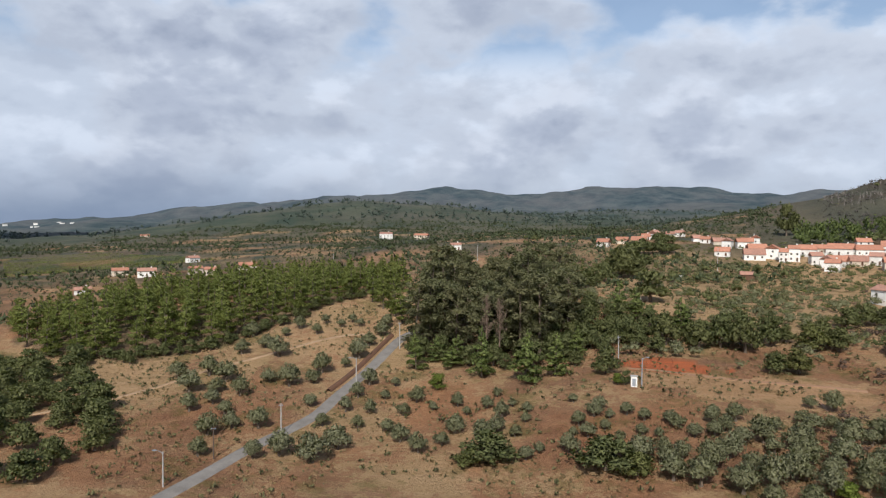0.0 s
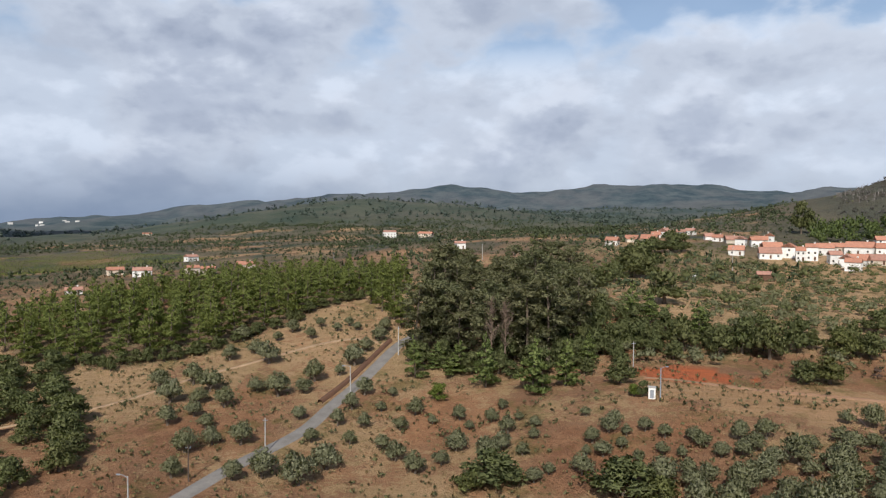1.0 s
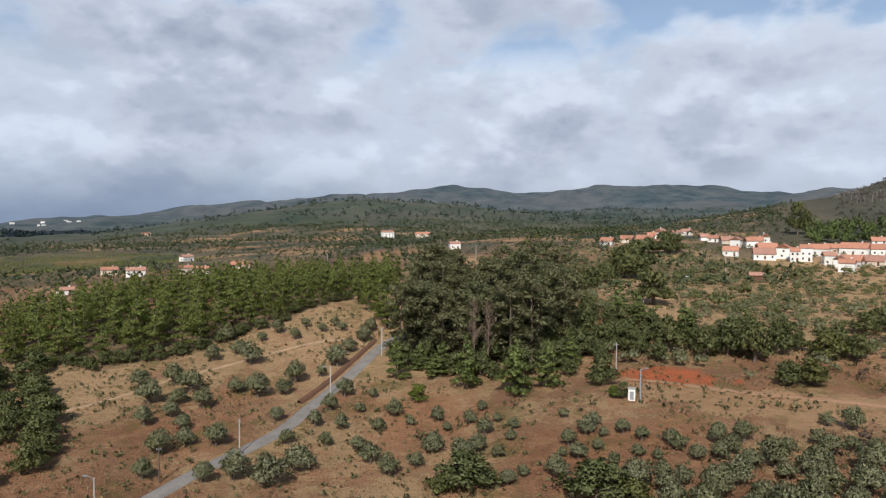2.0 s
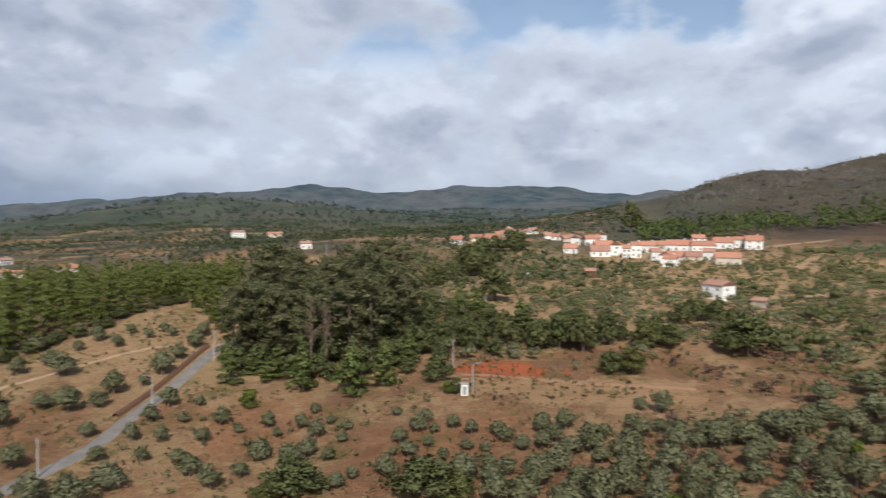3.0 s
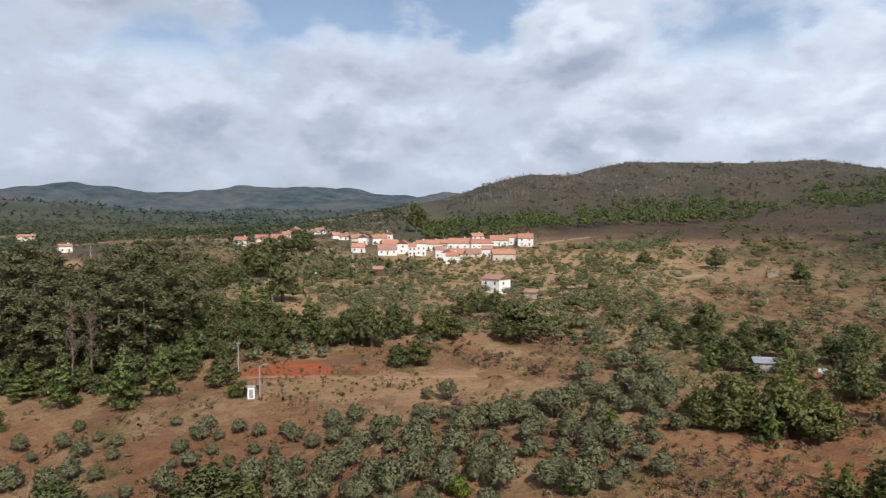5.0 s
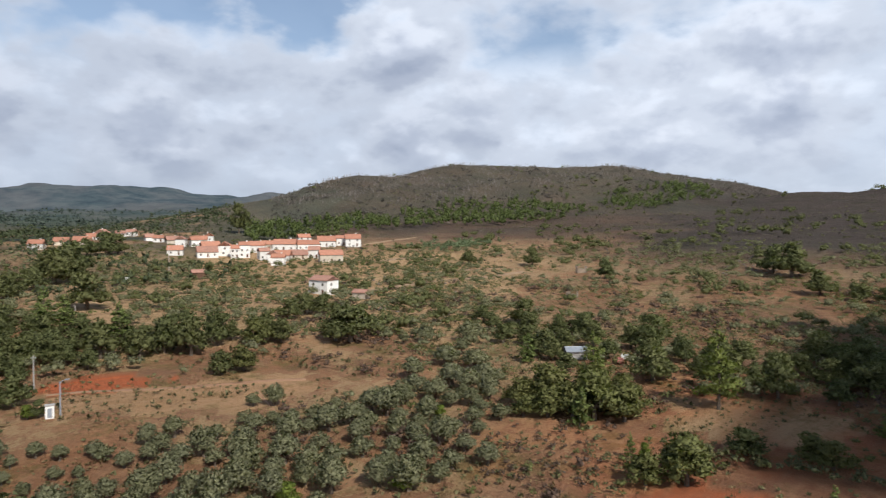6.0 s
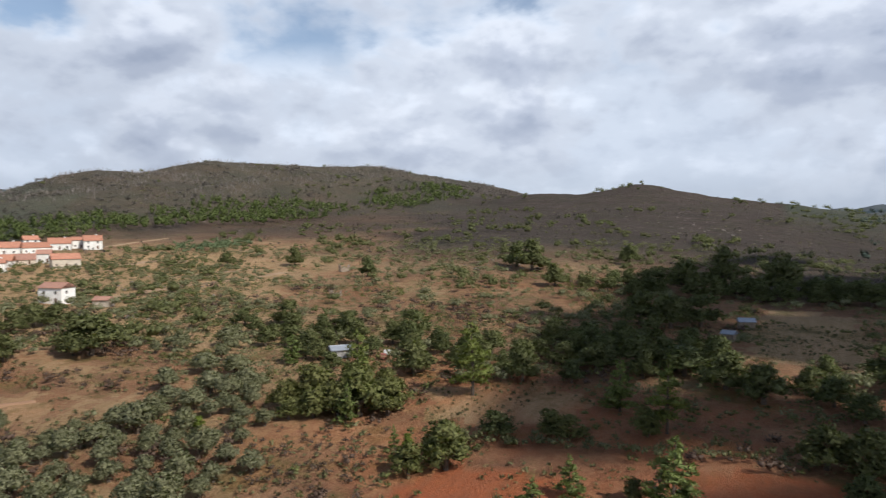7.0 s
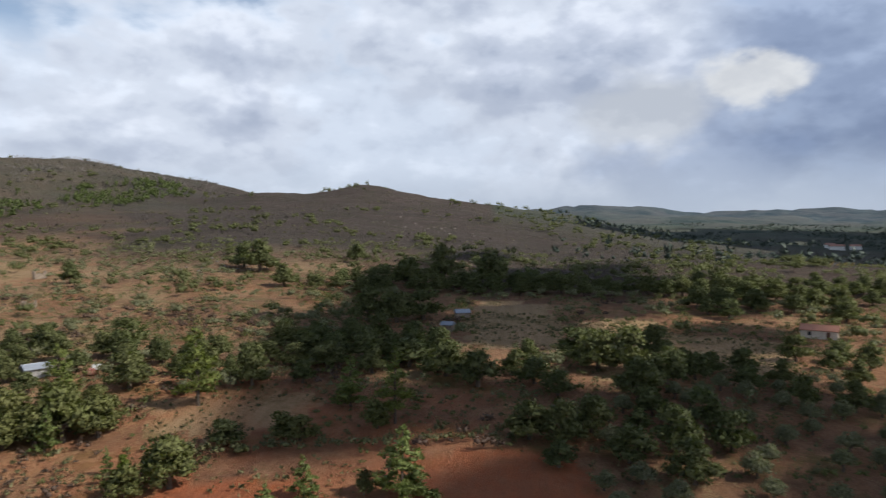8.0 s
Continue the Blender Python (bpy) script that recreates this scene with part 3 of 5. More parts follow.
class Soup:
    """Collects triangles and quads for one mesh."""

    def __init__(self):
        self.v, self.f, self.n, self.soft = [], [], 0, []

    def add(self, verts, faces):
        self.v.append(np.asarray(verts, float))
        self.f += [tuple(i + self.n for i in f) for f in faces]
        self.n += len(verts)

    def tube(self, a, b, ra, rb, sides=6):
        a, b = Vector(a), Vector(b)
        q = (b - a).to_track_quat("Z", "Y")
        vs = []
        for p, r in ((a, ra), (b, rb)):
            for i in range(sides):
                w = 2 * math.pi * i / sides
                vs.append(p + q @ Vector((r * math.cos(w), r * math.sin(w), 0)))
        fs = [(i, (i + 1) % sides, sides + (i + 1) % sides, sides + i) for i in range(sides)]
        fs += [tuple(range(sides - 1, -1, -1)), tuple(range(sides, 2 * sides))]
        self.add([v[:] for v in vs], fs)

    def box(self, x0, y0, z0, x1, y1, z1):
        vs = [(x, y, z) for z in (z0, z1) for y in (y0, y1) for x in (x0, x1)]
        self.add(vs, [(0, 2, 3, 1), (4, 5, 7, 6), (0, 1, 5, 4), (2, 6, 7, 3), (0, 4, 6, 2), (1, 3, 7, 5)])

    def lobe(self, c, r, rng, jag=0.18):
        v, f = ico()
        k = 1 + jag * rng.normal(size=(len(v), 1))
        self.add(v * k * np.asarray(r) + np.asarray(c), f)
        self.soft.append(v)

    def leaves(self, lobes, count, size, rng, droop=0.0, shell=(0.8, 1.12), wide=0.42):
        """Small leaf sprays over the lobes' surfaces, shaded like the rounded mass that they make up."""
        L = np.array(lobes, float)
        mid = L[:, :3].mean(0)
        vol = L[:, 3] * L[:, 4] + L[:, 4] * L[:, 5] + L[:, 3] * L[:, 5]
        pick = rng.choice(len(L), count, p=vol / vol.sum())
        d = rng.normal(size=(count, 3))
        d /= np.linalg.norm(d, axis=1, keepdims=True)
        low = d[:, 2] < -0.35
        d[low, 2] *= -1
        L = L[pick]
        p = L[:, :3] + d * L[:, 3:] * rng.uniform(*shell, (count, 1))
        u = d * 0.7 + 0.8 * rng.normal(size=(count, 3))
        u[:, 2] += 0.4 - droop
        u /= np.linalg.norm(u, axis=1, keepdims=True)
        w = np.cross(u, d + 0.6 * rng.normal(size=(count, 3)))
        w /= np.linalg.norm(w, axis=1, keepdims=True)
        s = size * rng.uniform(0.55, 1.5, (count, 1))
        a, b = u * s, w * s * wide * rng.uniform(0.7, 1.3, (count, 1))
        vs = np.stack([p - a * 0.6 - b, p - a * 0.6 + b, p + a], 1).reshape(-1, 3)
        out = p - mid
        out /= np.linalg.norm(out, axis=1, keepdims=True) + 1e-6
        nrm = d * 0.50 + out * 0.60 + 0.45 * rng.normal(size=(count, 3))
        nrm /= np.linalg.norm(nrm, axis=1, keepdims=True)
        self.v.append(vs)
        self.soft.append(np.repeat(nrm, 3, 0))
        self.f += [tuple(r) for r in (np.arange(count * 3).reshape(-1, 3) + self.n).tolist()]
        self.n += len(vs)

    def mesh(self, name, mat):
        me = bpy.data.meshes.new(name)
        me.from_pydata(np.concatenate(self.v).tolist(), [], self.f, shade_flat=not self.soft)
        if self.soft:
            me.normals_split_custom_set_from_vertices(np.concatenate(self.soft).tolist())
        me.materials.append(mat)
        return me


def clusters(lobes, k, size, rng):
    """Smaller tufts seated on the surface of each lobe."""
    out = []
    for x, y, z, a, b, c in lobes:
        for _ in range(k):
            d = rng.normal(size=3)
            d /= np.linalg.norm(d)
            if d[2] < -0.3:
                d[2] *= -1
            r = size * rng.uniform(0.65, 1.3)
            out.append((x + d[0] * a * 0.86, y + d[1] * b * 0.86, z + d[2] * c * 0.86, a * r, b * r, c * r * 0.85))
    return out


def part(name, soup, mat, parent, label=""):
    ob = new(name, soup if isinstance(soup, bpy.types.Mesh) else soup.mesh(name, mat))
    ob.parent = parent
    if label:
        tagged(ob, label)
    return ob


# ---------------------------------------------------------------- trees
PROTO = {}


def make_tree(kind, variant):
    """One tree of unit-less natural size; returns the thing and its natural width and height."""
    rng = np.random.default_rng(sum(map(ord, kind)) * 17 + variant)
    wood, leaf = Soup(), Soup()
    lobes = []
    if kind == "olive":
        W, H = 4.6, 3.6
        k = rng.integers(5, 7)
        for i in range(k):
            a = 2 * math.pi * i / k + rng.uniform(-0.4, 0.4)
            r = rng.uniform(0.7, 1.15)
            lobes.append((r * math.cos(a), r * math.sin(a), rng.uniform(1.15, 1.9), *(rng.uniform(0.95, 1.3, 2)), rng.uniform(0.85, 1.1)))
        lobes.append((rng.uniform(-0.3, 0.3), rng.uniform(-0.3, 0.3), 2.35, 1.25, 1.15, 1.05))
        wood.tube((0, 0, -0.3), (0.1, 0, 0.8), 0.3, 0.2)
        for l in lobes[:4]:
            wood.tube((0.1, 0, 0.7), l[:3], 0.15, 0.05, 5)
        leaf.leaves(clusters(lobes, 13, 0.30, rng) + lobes, 2200, 0.18, rng, shell=(0.4, 1.2), wide=0.42)
        core, mat, bark = 0.46, M_OLIVE, M_BARK
    elif kind in ("oak", "lime", "mixed"):
        W, H = 9.0, 8.0
        for i in range(14):
            a = 2 * math.pi * i / 8 + rng.uniform(-0.4, 0.4)
            r = rng.uniform(1.7, 2.7) if i < 8 else rng.uniform(0.2, 1.8)
            z = rng.uniform(1.6, 3.3) if i < 8 else rng.uniform(3.8, 6.3)
            lobes.append((r * math.cos(a), r * math.sin(a), z, *(rng.uniform(1.45, 2.05, 2)), rng.uniform(1.2, 1.75)))
        wood.tube((0, 0, -0.5), (0.1, 0.1, 2.2), 0.42, 0.3, 7)
        for l in lobes[:5]:
            wood.tube((0.1, 0.1, 1.8), l[:3], 0.2, 0.06, 5)
        leaf.leaves(clusters(lobes, 12, 0.29, rng) + lobes, 2100, 0.34, rng, shell=(0.4, 1.2), wide=0.46)
        core, mat, bark = 0.48, {"oak": M_OAK, "lime": M_LIME, "mixed": M_MIXED}[kind], M_BARK
    elif kind == "pine":
        W, H = 6.0, 13.0
        for i in range(12):
            f = i / 11
            z = 2.2 + f * 10.0
            rad = (1 - f ** 1.6) * 2.0 + 0.45
            a = i * 2.4 + rng.uniform(-0.5, 0.5)
            off = rad * 0.6
            lobes.append((off * math.cos(a), off * math.sin(a), z + rng.uniform(-0.4, 0.4), rad * rng.uniform(0.6, 0.9), rad * rng.uniform(0.6, 0.9), rng.uniform(0.7, 1.2)))
        wood.tube((0, 0, -0.5), (0.1, 0, 6), 0.24, 0.17, 6)
        wood.tube((0.1, 0, 6), (0, 0.1, 12.2), 0.17, 0.04, 5)
        for l in lobes[:7]:
            wood.tube((0.05, 0, l[2] - 0.6), l[:3], 0.07, 0.03, 3)
        leaf.leaves(clusters(lobes, 8, 0.36, rng) + lobes, 1900, 0.34, rng, droop=-0.7, shell=(0.3, 1.15), wide=0.27)
        core, mat, bark = 0.42, M_PINE, M_BARK
    elif kind == "young_pine":
        W, H = 5.0, 8.0
        for i in range(16):
            f = i / 15
            z = 0.6 + f * 6.9
            rad = (1 - f) ** 0.8 * 2.0 + 0.2
            a = i * 2.4 + rng.uniform(-0.5, 0.5)
            off = rad * 0.62
            lobes.append((off * math.cos(a), off * math.sin(a), z, rad * rng.uniform(0.5, 0.75), rad * rng.uniform(0.5, 0.75), rng.uniform(0.45, 0.75)))
        wood.tube((0, 0, -0.4), (0, 0, 7.6), 0.16, 0.03, 6)
        for l in lobes[:8]:
            wood.tube((0, 0, l[2] - 0.3), l[:3], 0.05, 0.02, 4)
        leaf.leaves(clusters(lobes, 7, 0.45, rng), 3000, 0.24, rng, droop=-0.5, shell=(0.4, 1.15), wide=0.30)
        core, mat, bark = 0.4, M_YOUNG, M_BARK
    elif kind == "eucalyptus":
        W, H = 9.0, 24.0
        top = (rng.uniform(-0.8, 0.8), rng.uniform(-0.8, 0.8), 21)
        wood.tube((0, 0, -0.5), (0.2, 0.1, 9), 0.42, 0.28, 7)
        wood.tube((0.2, 0.1, 9), top, 0.28, 0.06, 6)
        for i in range(20):
            f = i / 19
            z = 2.8 + 19.0 * f ** 0.85
            a = i * 2.4 + rng.uniform(-0.6, 0.6)
            r = (1.5 + 2.0 * math.sin(math.pi * min(1, f * 0.75 + 0.1))) * rng.uniform(0.5, 1.15)
            c = (r * math.cos(a), r * math.sin(a), z)
            lobes.append((*c, *(rng.uniform(1.3, 2.3, 2)), rng.uniform(1.3, 2.2)))
            wood.tube((0.2 * f, 0, z - 2.2), c, 0.1, 0.04, 3)
        leaf.leaves(clusters(lobes, 14, 0.30, rng) + lobes, 5400, 0.33, rng, droop=0.5, shell=(0.4, 1.2), wide=0.40)
        core, mat, bark = 0.44, M_EUCA, (M_PALE if variant == 2 else M_BARK)
    for l in lobes:
        leaf.lobe(l[:3], np.array(l[3:]) * core, rng)
    names = {"olive": ("olive_tree", "silvery green olive tree standing on red earth", "olive tree", "olive groves"),
             "oak": ("oak_tree", "dark green round-crowned oak among dry grass", "tree", "oaks"),
             "mixed": ("broadleaf_tree", "bushy yellow-green broadleaf tree beside the outbuilding", "tree", "leafy trees"),
             "lime": ("fig_tree", "fresh yellow-green leafy tree on the slope", "tree", "leafy trees"),
             "pine": ("pine_tree", "tall green pine with bare lower trunk", "pine tree", "pines"),
             "young_pine": ("young_pine", "young conical pine with branches down to the ground", "pine tree", "young pines"),
             "eucalyptus": ("eucalyptus_tree", "tall ragged eucalyptus with pale trunk", "tree", "eucalyptus grove")}[kind]
    thing = new(names[0])
    thing.empty_display_size = 0.5
    tagged(thing, names[1], names[2], names[3])
    part("trunk", wood, bark, thing)
    part("crown", leaf, mat, thing)
    return thing, W, H



def plant(kind, x, y, w, h, rng, sink=0.0):
    """Plants a tree of that crown width and height."""
    v = int(rng.integers(0, 5))
    m_key = (kind, v)
    first = m_key not in PROTO
    if first:
        PROTO[m_key] = make_tree(kind, v)
    ob, W, H = PROTO[m_key]
    m = Matrix.LocRotScale((x, y, ground_z(x, y) - sink), Euler((rng.normal(0, 0.03), rng.normal(0, 0.03), rng.uniform(0, 6.28))), (w / W, w / W, h / H))
    if first:
        ob.matrix_basis = m
        return ob
    s = ob.scale.copy()
    ob.scale = (1, 1, 1)
    c = copy_thing(ob, m)
    ob.scale = s
    return c


rng = np.random.default_rng(11)
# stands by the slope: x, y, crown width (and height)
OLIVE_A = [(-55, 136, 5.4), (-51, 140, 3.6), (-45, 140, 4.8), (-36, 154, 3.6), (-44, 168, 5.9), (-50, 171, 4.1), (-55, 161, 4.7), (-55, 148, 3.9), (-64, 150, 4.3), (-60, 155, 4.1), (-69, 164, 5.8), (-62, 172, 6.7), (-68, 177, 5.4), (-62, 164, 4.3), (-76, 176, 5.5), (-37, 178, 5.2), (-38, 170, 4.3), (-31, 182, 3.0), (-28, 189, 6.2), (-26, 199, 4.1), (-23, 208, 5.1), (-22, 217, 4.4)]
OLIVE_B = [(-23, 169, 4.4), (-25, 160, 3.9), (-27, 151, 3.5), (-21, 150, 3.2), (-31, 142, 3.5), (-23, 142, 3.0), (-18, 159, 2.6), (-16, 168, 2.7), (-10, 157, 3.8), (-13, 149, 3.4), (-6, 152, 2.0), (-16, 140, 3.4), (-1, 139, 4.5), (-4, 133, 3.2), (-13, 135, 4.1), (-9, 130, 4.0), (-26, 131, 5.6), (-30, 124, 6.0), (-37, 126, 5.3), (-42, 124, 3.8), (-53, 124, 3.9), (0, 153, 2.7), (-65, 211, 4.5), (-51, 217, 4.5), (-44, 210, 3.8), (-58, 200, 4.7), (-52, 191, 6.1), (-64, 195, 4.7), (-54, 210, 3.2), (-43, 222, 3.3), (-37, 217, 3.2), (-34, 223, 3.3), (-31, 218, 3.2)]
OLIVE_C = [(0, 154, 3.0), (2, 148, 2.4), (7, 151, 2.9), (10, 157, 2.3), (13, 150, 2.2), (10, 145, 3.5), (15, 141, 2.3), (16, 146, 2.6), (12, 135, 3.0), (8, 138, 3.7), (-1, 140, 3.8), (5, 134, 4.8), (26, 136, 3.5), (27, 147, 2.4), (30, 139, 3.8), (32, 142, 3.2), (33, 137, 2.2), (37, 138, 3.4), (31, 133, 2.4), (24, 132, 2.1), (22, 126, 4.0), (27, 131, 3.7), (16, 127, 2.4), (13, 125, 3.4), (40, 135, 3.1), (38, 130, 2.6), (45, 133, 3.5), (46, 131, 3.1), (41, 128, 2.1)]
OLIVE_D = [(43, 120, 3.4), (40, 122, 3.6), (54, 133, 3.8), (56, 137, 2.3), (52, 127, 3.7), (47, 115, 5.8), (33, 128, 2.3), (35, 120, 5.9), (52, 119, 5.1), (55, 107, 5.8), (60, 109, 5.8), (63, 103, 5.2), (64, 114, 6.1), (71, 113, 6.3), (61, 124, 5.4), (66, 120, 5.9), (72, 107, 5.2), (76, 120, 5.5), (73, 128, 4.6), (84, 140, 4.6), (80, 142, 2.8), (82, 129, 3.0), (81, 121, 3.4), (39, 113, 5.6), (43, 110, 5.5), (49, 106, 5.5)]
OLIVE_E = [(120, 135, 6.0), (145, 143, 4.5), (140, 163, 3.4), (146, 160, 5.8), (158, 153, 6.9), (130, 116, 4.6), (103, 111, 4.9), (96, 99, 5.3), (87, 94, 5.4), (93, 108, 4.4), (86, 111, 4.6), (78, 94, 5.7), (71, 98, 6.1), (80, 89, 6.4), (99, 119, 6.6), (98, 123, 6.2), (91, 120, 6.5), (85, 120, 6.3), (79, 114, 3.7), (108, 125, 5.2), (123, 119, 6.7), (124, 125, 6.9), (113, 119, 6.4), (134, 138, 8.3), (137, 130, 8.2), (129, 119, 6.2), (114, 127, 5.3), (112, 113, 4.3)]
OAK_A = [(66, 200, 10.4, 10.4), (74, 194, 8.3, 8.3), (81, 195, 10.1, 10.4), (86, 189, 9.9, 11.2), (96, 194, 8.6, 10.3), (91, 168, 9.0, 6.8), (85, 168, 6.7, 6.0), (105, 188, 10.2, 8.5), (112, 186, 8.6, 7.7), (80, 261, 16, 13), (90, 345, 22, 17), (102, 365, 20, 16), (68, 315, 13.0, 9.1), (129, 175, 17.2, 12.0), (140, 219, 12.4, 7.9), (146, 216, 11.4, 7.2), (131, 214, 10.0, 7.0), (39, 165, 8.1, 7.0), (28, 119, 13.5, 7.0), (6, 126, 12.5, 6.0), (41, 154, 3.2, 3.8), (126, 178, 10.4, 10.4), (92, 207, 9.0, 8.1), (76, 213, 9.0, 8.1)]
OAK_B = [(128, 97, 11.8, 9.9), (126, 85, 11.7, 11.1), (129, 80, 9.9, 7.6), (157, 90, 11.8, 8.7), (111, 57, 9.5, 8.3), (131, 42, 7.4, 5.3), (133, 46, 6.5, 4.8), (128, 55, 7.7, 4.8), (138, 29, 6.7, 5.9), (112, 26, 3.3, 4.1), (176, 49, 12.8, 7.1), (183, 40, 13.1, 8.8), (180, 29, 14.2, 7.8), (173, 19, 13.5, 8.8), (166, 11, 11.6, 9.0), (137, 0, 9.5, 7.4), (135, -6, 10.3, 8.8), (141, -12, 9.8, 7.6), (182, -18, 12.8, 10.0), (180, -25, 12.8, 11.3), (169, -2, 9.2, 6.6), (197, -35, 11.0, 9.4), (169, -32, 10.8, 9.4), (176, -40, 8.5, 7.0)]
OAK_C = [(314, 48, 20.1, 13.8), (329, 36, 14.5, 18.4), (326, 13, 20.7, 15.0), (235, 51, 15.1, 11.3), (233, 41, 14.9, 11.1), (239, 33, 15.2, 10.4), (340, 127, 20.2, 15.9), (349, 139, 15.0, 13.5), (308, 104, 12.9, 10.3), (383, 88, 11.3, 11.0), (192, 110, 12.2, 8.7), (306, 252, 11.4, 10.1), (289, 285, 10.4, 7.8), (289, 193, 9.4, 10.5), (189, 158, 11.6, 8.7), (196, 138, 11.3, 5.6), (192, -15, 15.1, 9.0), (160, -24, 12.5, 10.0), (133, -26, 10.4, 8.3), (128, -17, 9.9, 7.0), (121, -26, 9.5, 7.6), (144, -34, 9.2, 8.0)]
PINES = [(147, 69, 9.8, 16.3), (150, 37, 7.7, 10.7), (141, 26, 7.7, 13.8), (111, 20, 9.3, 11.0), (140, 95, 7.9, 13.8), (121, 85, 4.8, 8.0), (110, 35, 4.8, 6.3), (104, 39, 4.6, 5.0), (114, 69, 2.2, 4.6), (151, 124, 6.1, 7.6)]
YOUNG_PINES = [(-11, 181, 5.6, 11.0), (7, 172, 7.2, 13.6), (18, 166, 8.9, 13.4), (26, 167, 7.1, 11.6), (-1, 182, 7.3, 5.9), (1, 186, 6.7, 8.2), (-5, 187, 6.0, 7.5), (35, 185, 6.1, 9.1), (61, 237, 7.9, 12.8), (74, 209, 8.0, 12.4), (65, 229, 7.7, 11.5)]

BUSHY = [(128, 97), (126, 85), (129, 80), (111, 57), (131, 42), (133, 46), (138, 29), (91, 168), (105, 188)]
TAKEN = []
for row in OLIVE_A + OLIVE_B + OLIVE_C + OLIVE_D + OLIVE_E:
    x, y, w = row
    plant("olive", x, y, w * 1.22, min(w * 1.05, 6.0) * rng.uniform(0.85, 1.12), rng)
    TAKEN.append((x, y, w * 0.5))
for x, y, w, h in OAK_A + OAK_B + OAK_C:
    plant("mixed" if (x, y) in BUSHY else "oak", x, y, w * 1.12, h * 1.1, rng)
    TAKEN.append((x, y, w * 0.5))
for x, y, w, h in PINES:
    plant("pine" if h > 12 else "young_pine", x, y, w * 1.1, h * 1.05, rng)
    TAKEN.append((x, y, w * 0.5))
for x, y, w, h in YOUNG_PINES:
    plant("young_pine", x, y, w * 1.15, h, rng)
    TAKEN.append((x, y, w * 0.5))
for x, y, w, h in [(-5, 165, 5.6, 4.6), (80, 90, 6.0, 4.2), (64, 100, 5.5, 4.0), (39.3, 154.5, 3.6, 3.8), (106, 110, 3.4, 3.4), (115, 67, 2.6, 4.0), (100, 36, 4.4, 4.5)]:
    plant("lime", x, y, w, h, rng)
    TAKEN.append((x, y, w * 0.5))
plant("oak", 263, 517, 15, 27, rng)
plant("oak", 270, 519, 13, 20, rng)
# bushy trees round the outbuilding
for x, y, w, h in [(33, 116, 9, 5), (1, 124, 7, 4), (123, 102, 9, 7), (121, 93, 9, 7.5), (124, 89, 10, 9), (131, 87, 11, 10), (136, 92, 10, 9), (139, 86, 9, 7), (131, 100, 10, 8), (118, 97, 7, 5), (133, 82, 8, 6), (107, 62, 8, 6), (114, 60, 8, 6)]:
    plant("mixed", x, y, w, h, rng)
    TAKEN.append((x, y, w * 0.5))


def dead_tree(x, y, h, seed):
    """A bare tree: trunk, limbs and twigs."""
    r = np.random.default_rng(seed)
    thing = new("dead_tree")
    tagged(thing, "bare dead eucalyptus with grey-brown branches", "tree", "eucalyptus grove")
    s = Soup()
    s.tube((0, 0, -0.5), (0.3, 0, h * 0.5), 0.22, 0.16, 7)
    s.tube((0.3, 0, h * 0.5), (0.1, 0.4, h), 0.16, 0.04, 6)
    part("trunk", s, M_DEAD, thing)
    s = Soup()
    for i in range(60):
        f = r.uniform(0.3, 0.95)
        a = r.uniform(0, 6.28)
        p = Vector((0.2, 0.1, h * f))
        q = p + Vector((math.cos(a), math.sin(a), r.uniform(0.9, 1.9))) * r.uniform(1.2, 3.2) * (1.2 - f)
        s.tube(p, q, 0.09, 0.03, 4)
        for k in range(4):
            e = p.lerp(q, r.uniform(0.4, 1.0))
            s.tube(e, e + Vector(r.normal(0, 0.7, 3)) + Vector((0, 0, 0.9)), 0.035, 0.012, 3)
    part("branchwork", s, M_DEAD, thing)
    thing.matrix_basis = pose(x, y, ground_z(x, y), 0, 0, 40 * seed)


for i, (x, y, h) in enumerate([(9, 185.5, 20), (13, 187, 18)]):
    dead_tree(x, y, h, i)
    TAKEN.append((x, y, 1.6))


ROAD_PTS = [(a[0] + (b[0] - a[0]) * k / 8, a[1] + (b[1] - a[1]) * k / 8) for a, b in zip(ROAD, ROAD[1:]) for k in range(8)]


def on_road(x, y, d):
    return any(math.hypot(x - a, y - b) < d for a, b in ROAD_PTS)


def free(x, y, r):
    return all((x - a) ** 2 + (y - b) ** 2 > (r + c) ** 2 for a, b, c in TAKEN)


def fill(kind, poly, gap, w, h, limit, rng):
    """Plants a wood inside an outline, trees about gap metres apart."""
    xs, ys = [p[0] for p in poly], [p[1] for p in poly]
    put = []
    for _ in range(limit * 12):
        x, y = rng.uniform(min(xs), max(xs)), rng.uniform(min(ys), max(ys))
        if len(put) < limit and inside(x, y, poly) and all((x - a) ** 2 + (y - b) ** 2 > gap * gap for a, b in put) and free(x, y, gap * 0.3) and not on_road(x, y, 4.0):
            put.append((x, y))
            k = rng.uniform(0.8, 1.15)
            plant(kind, x, y, w * k, h * k * rng.uniform(0.92, 1.08), rng)
    for x, y in put:
        TAKEN.append((x, y, gap * 0.4))


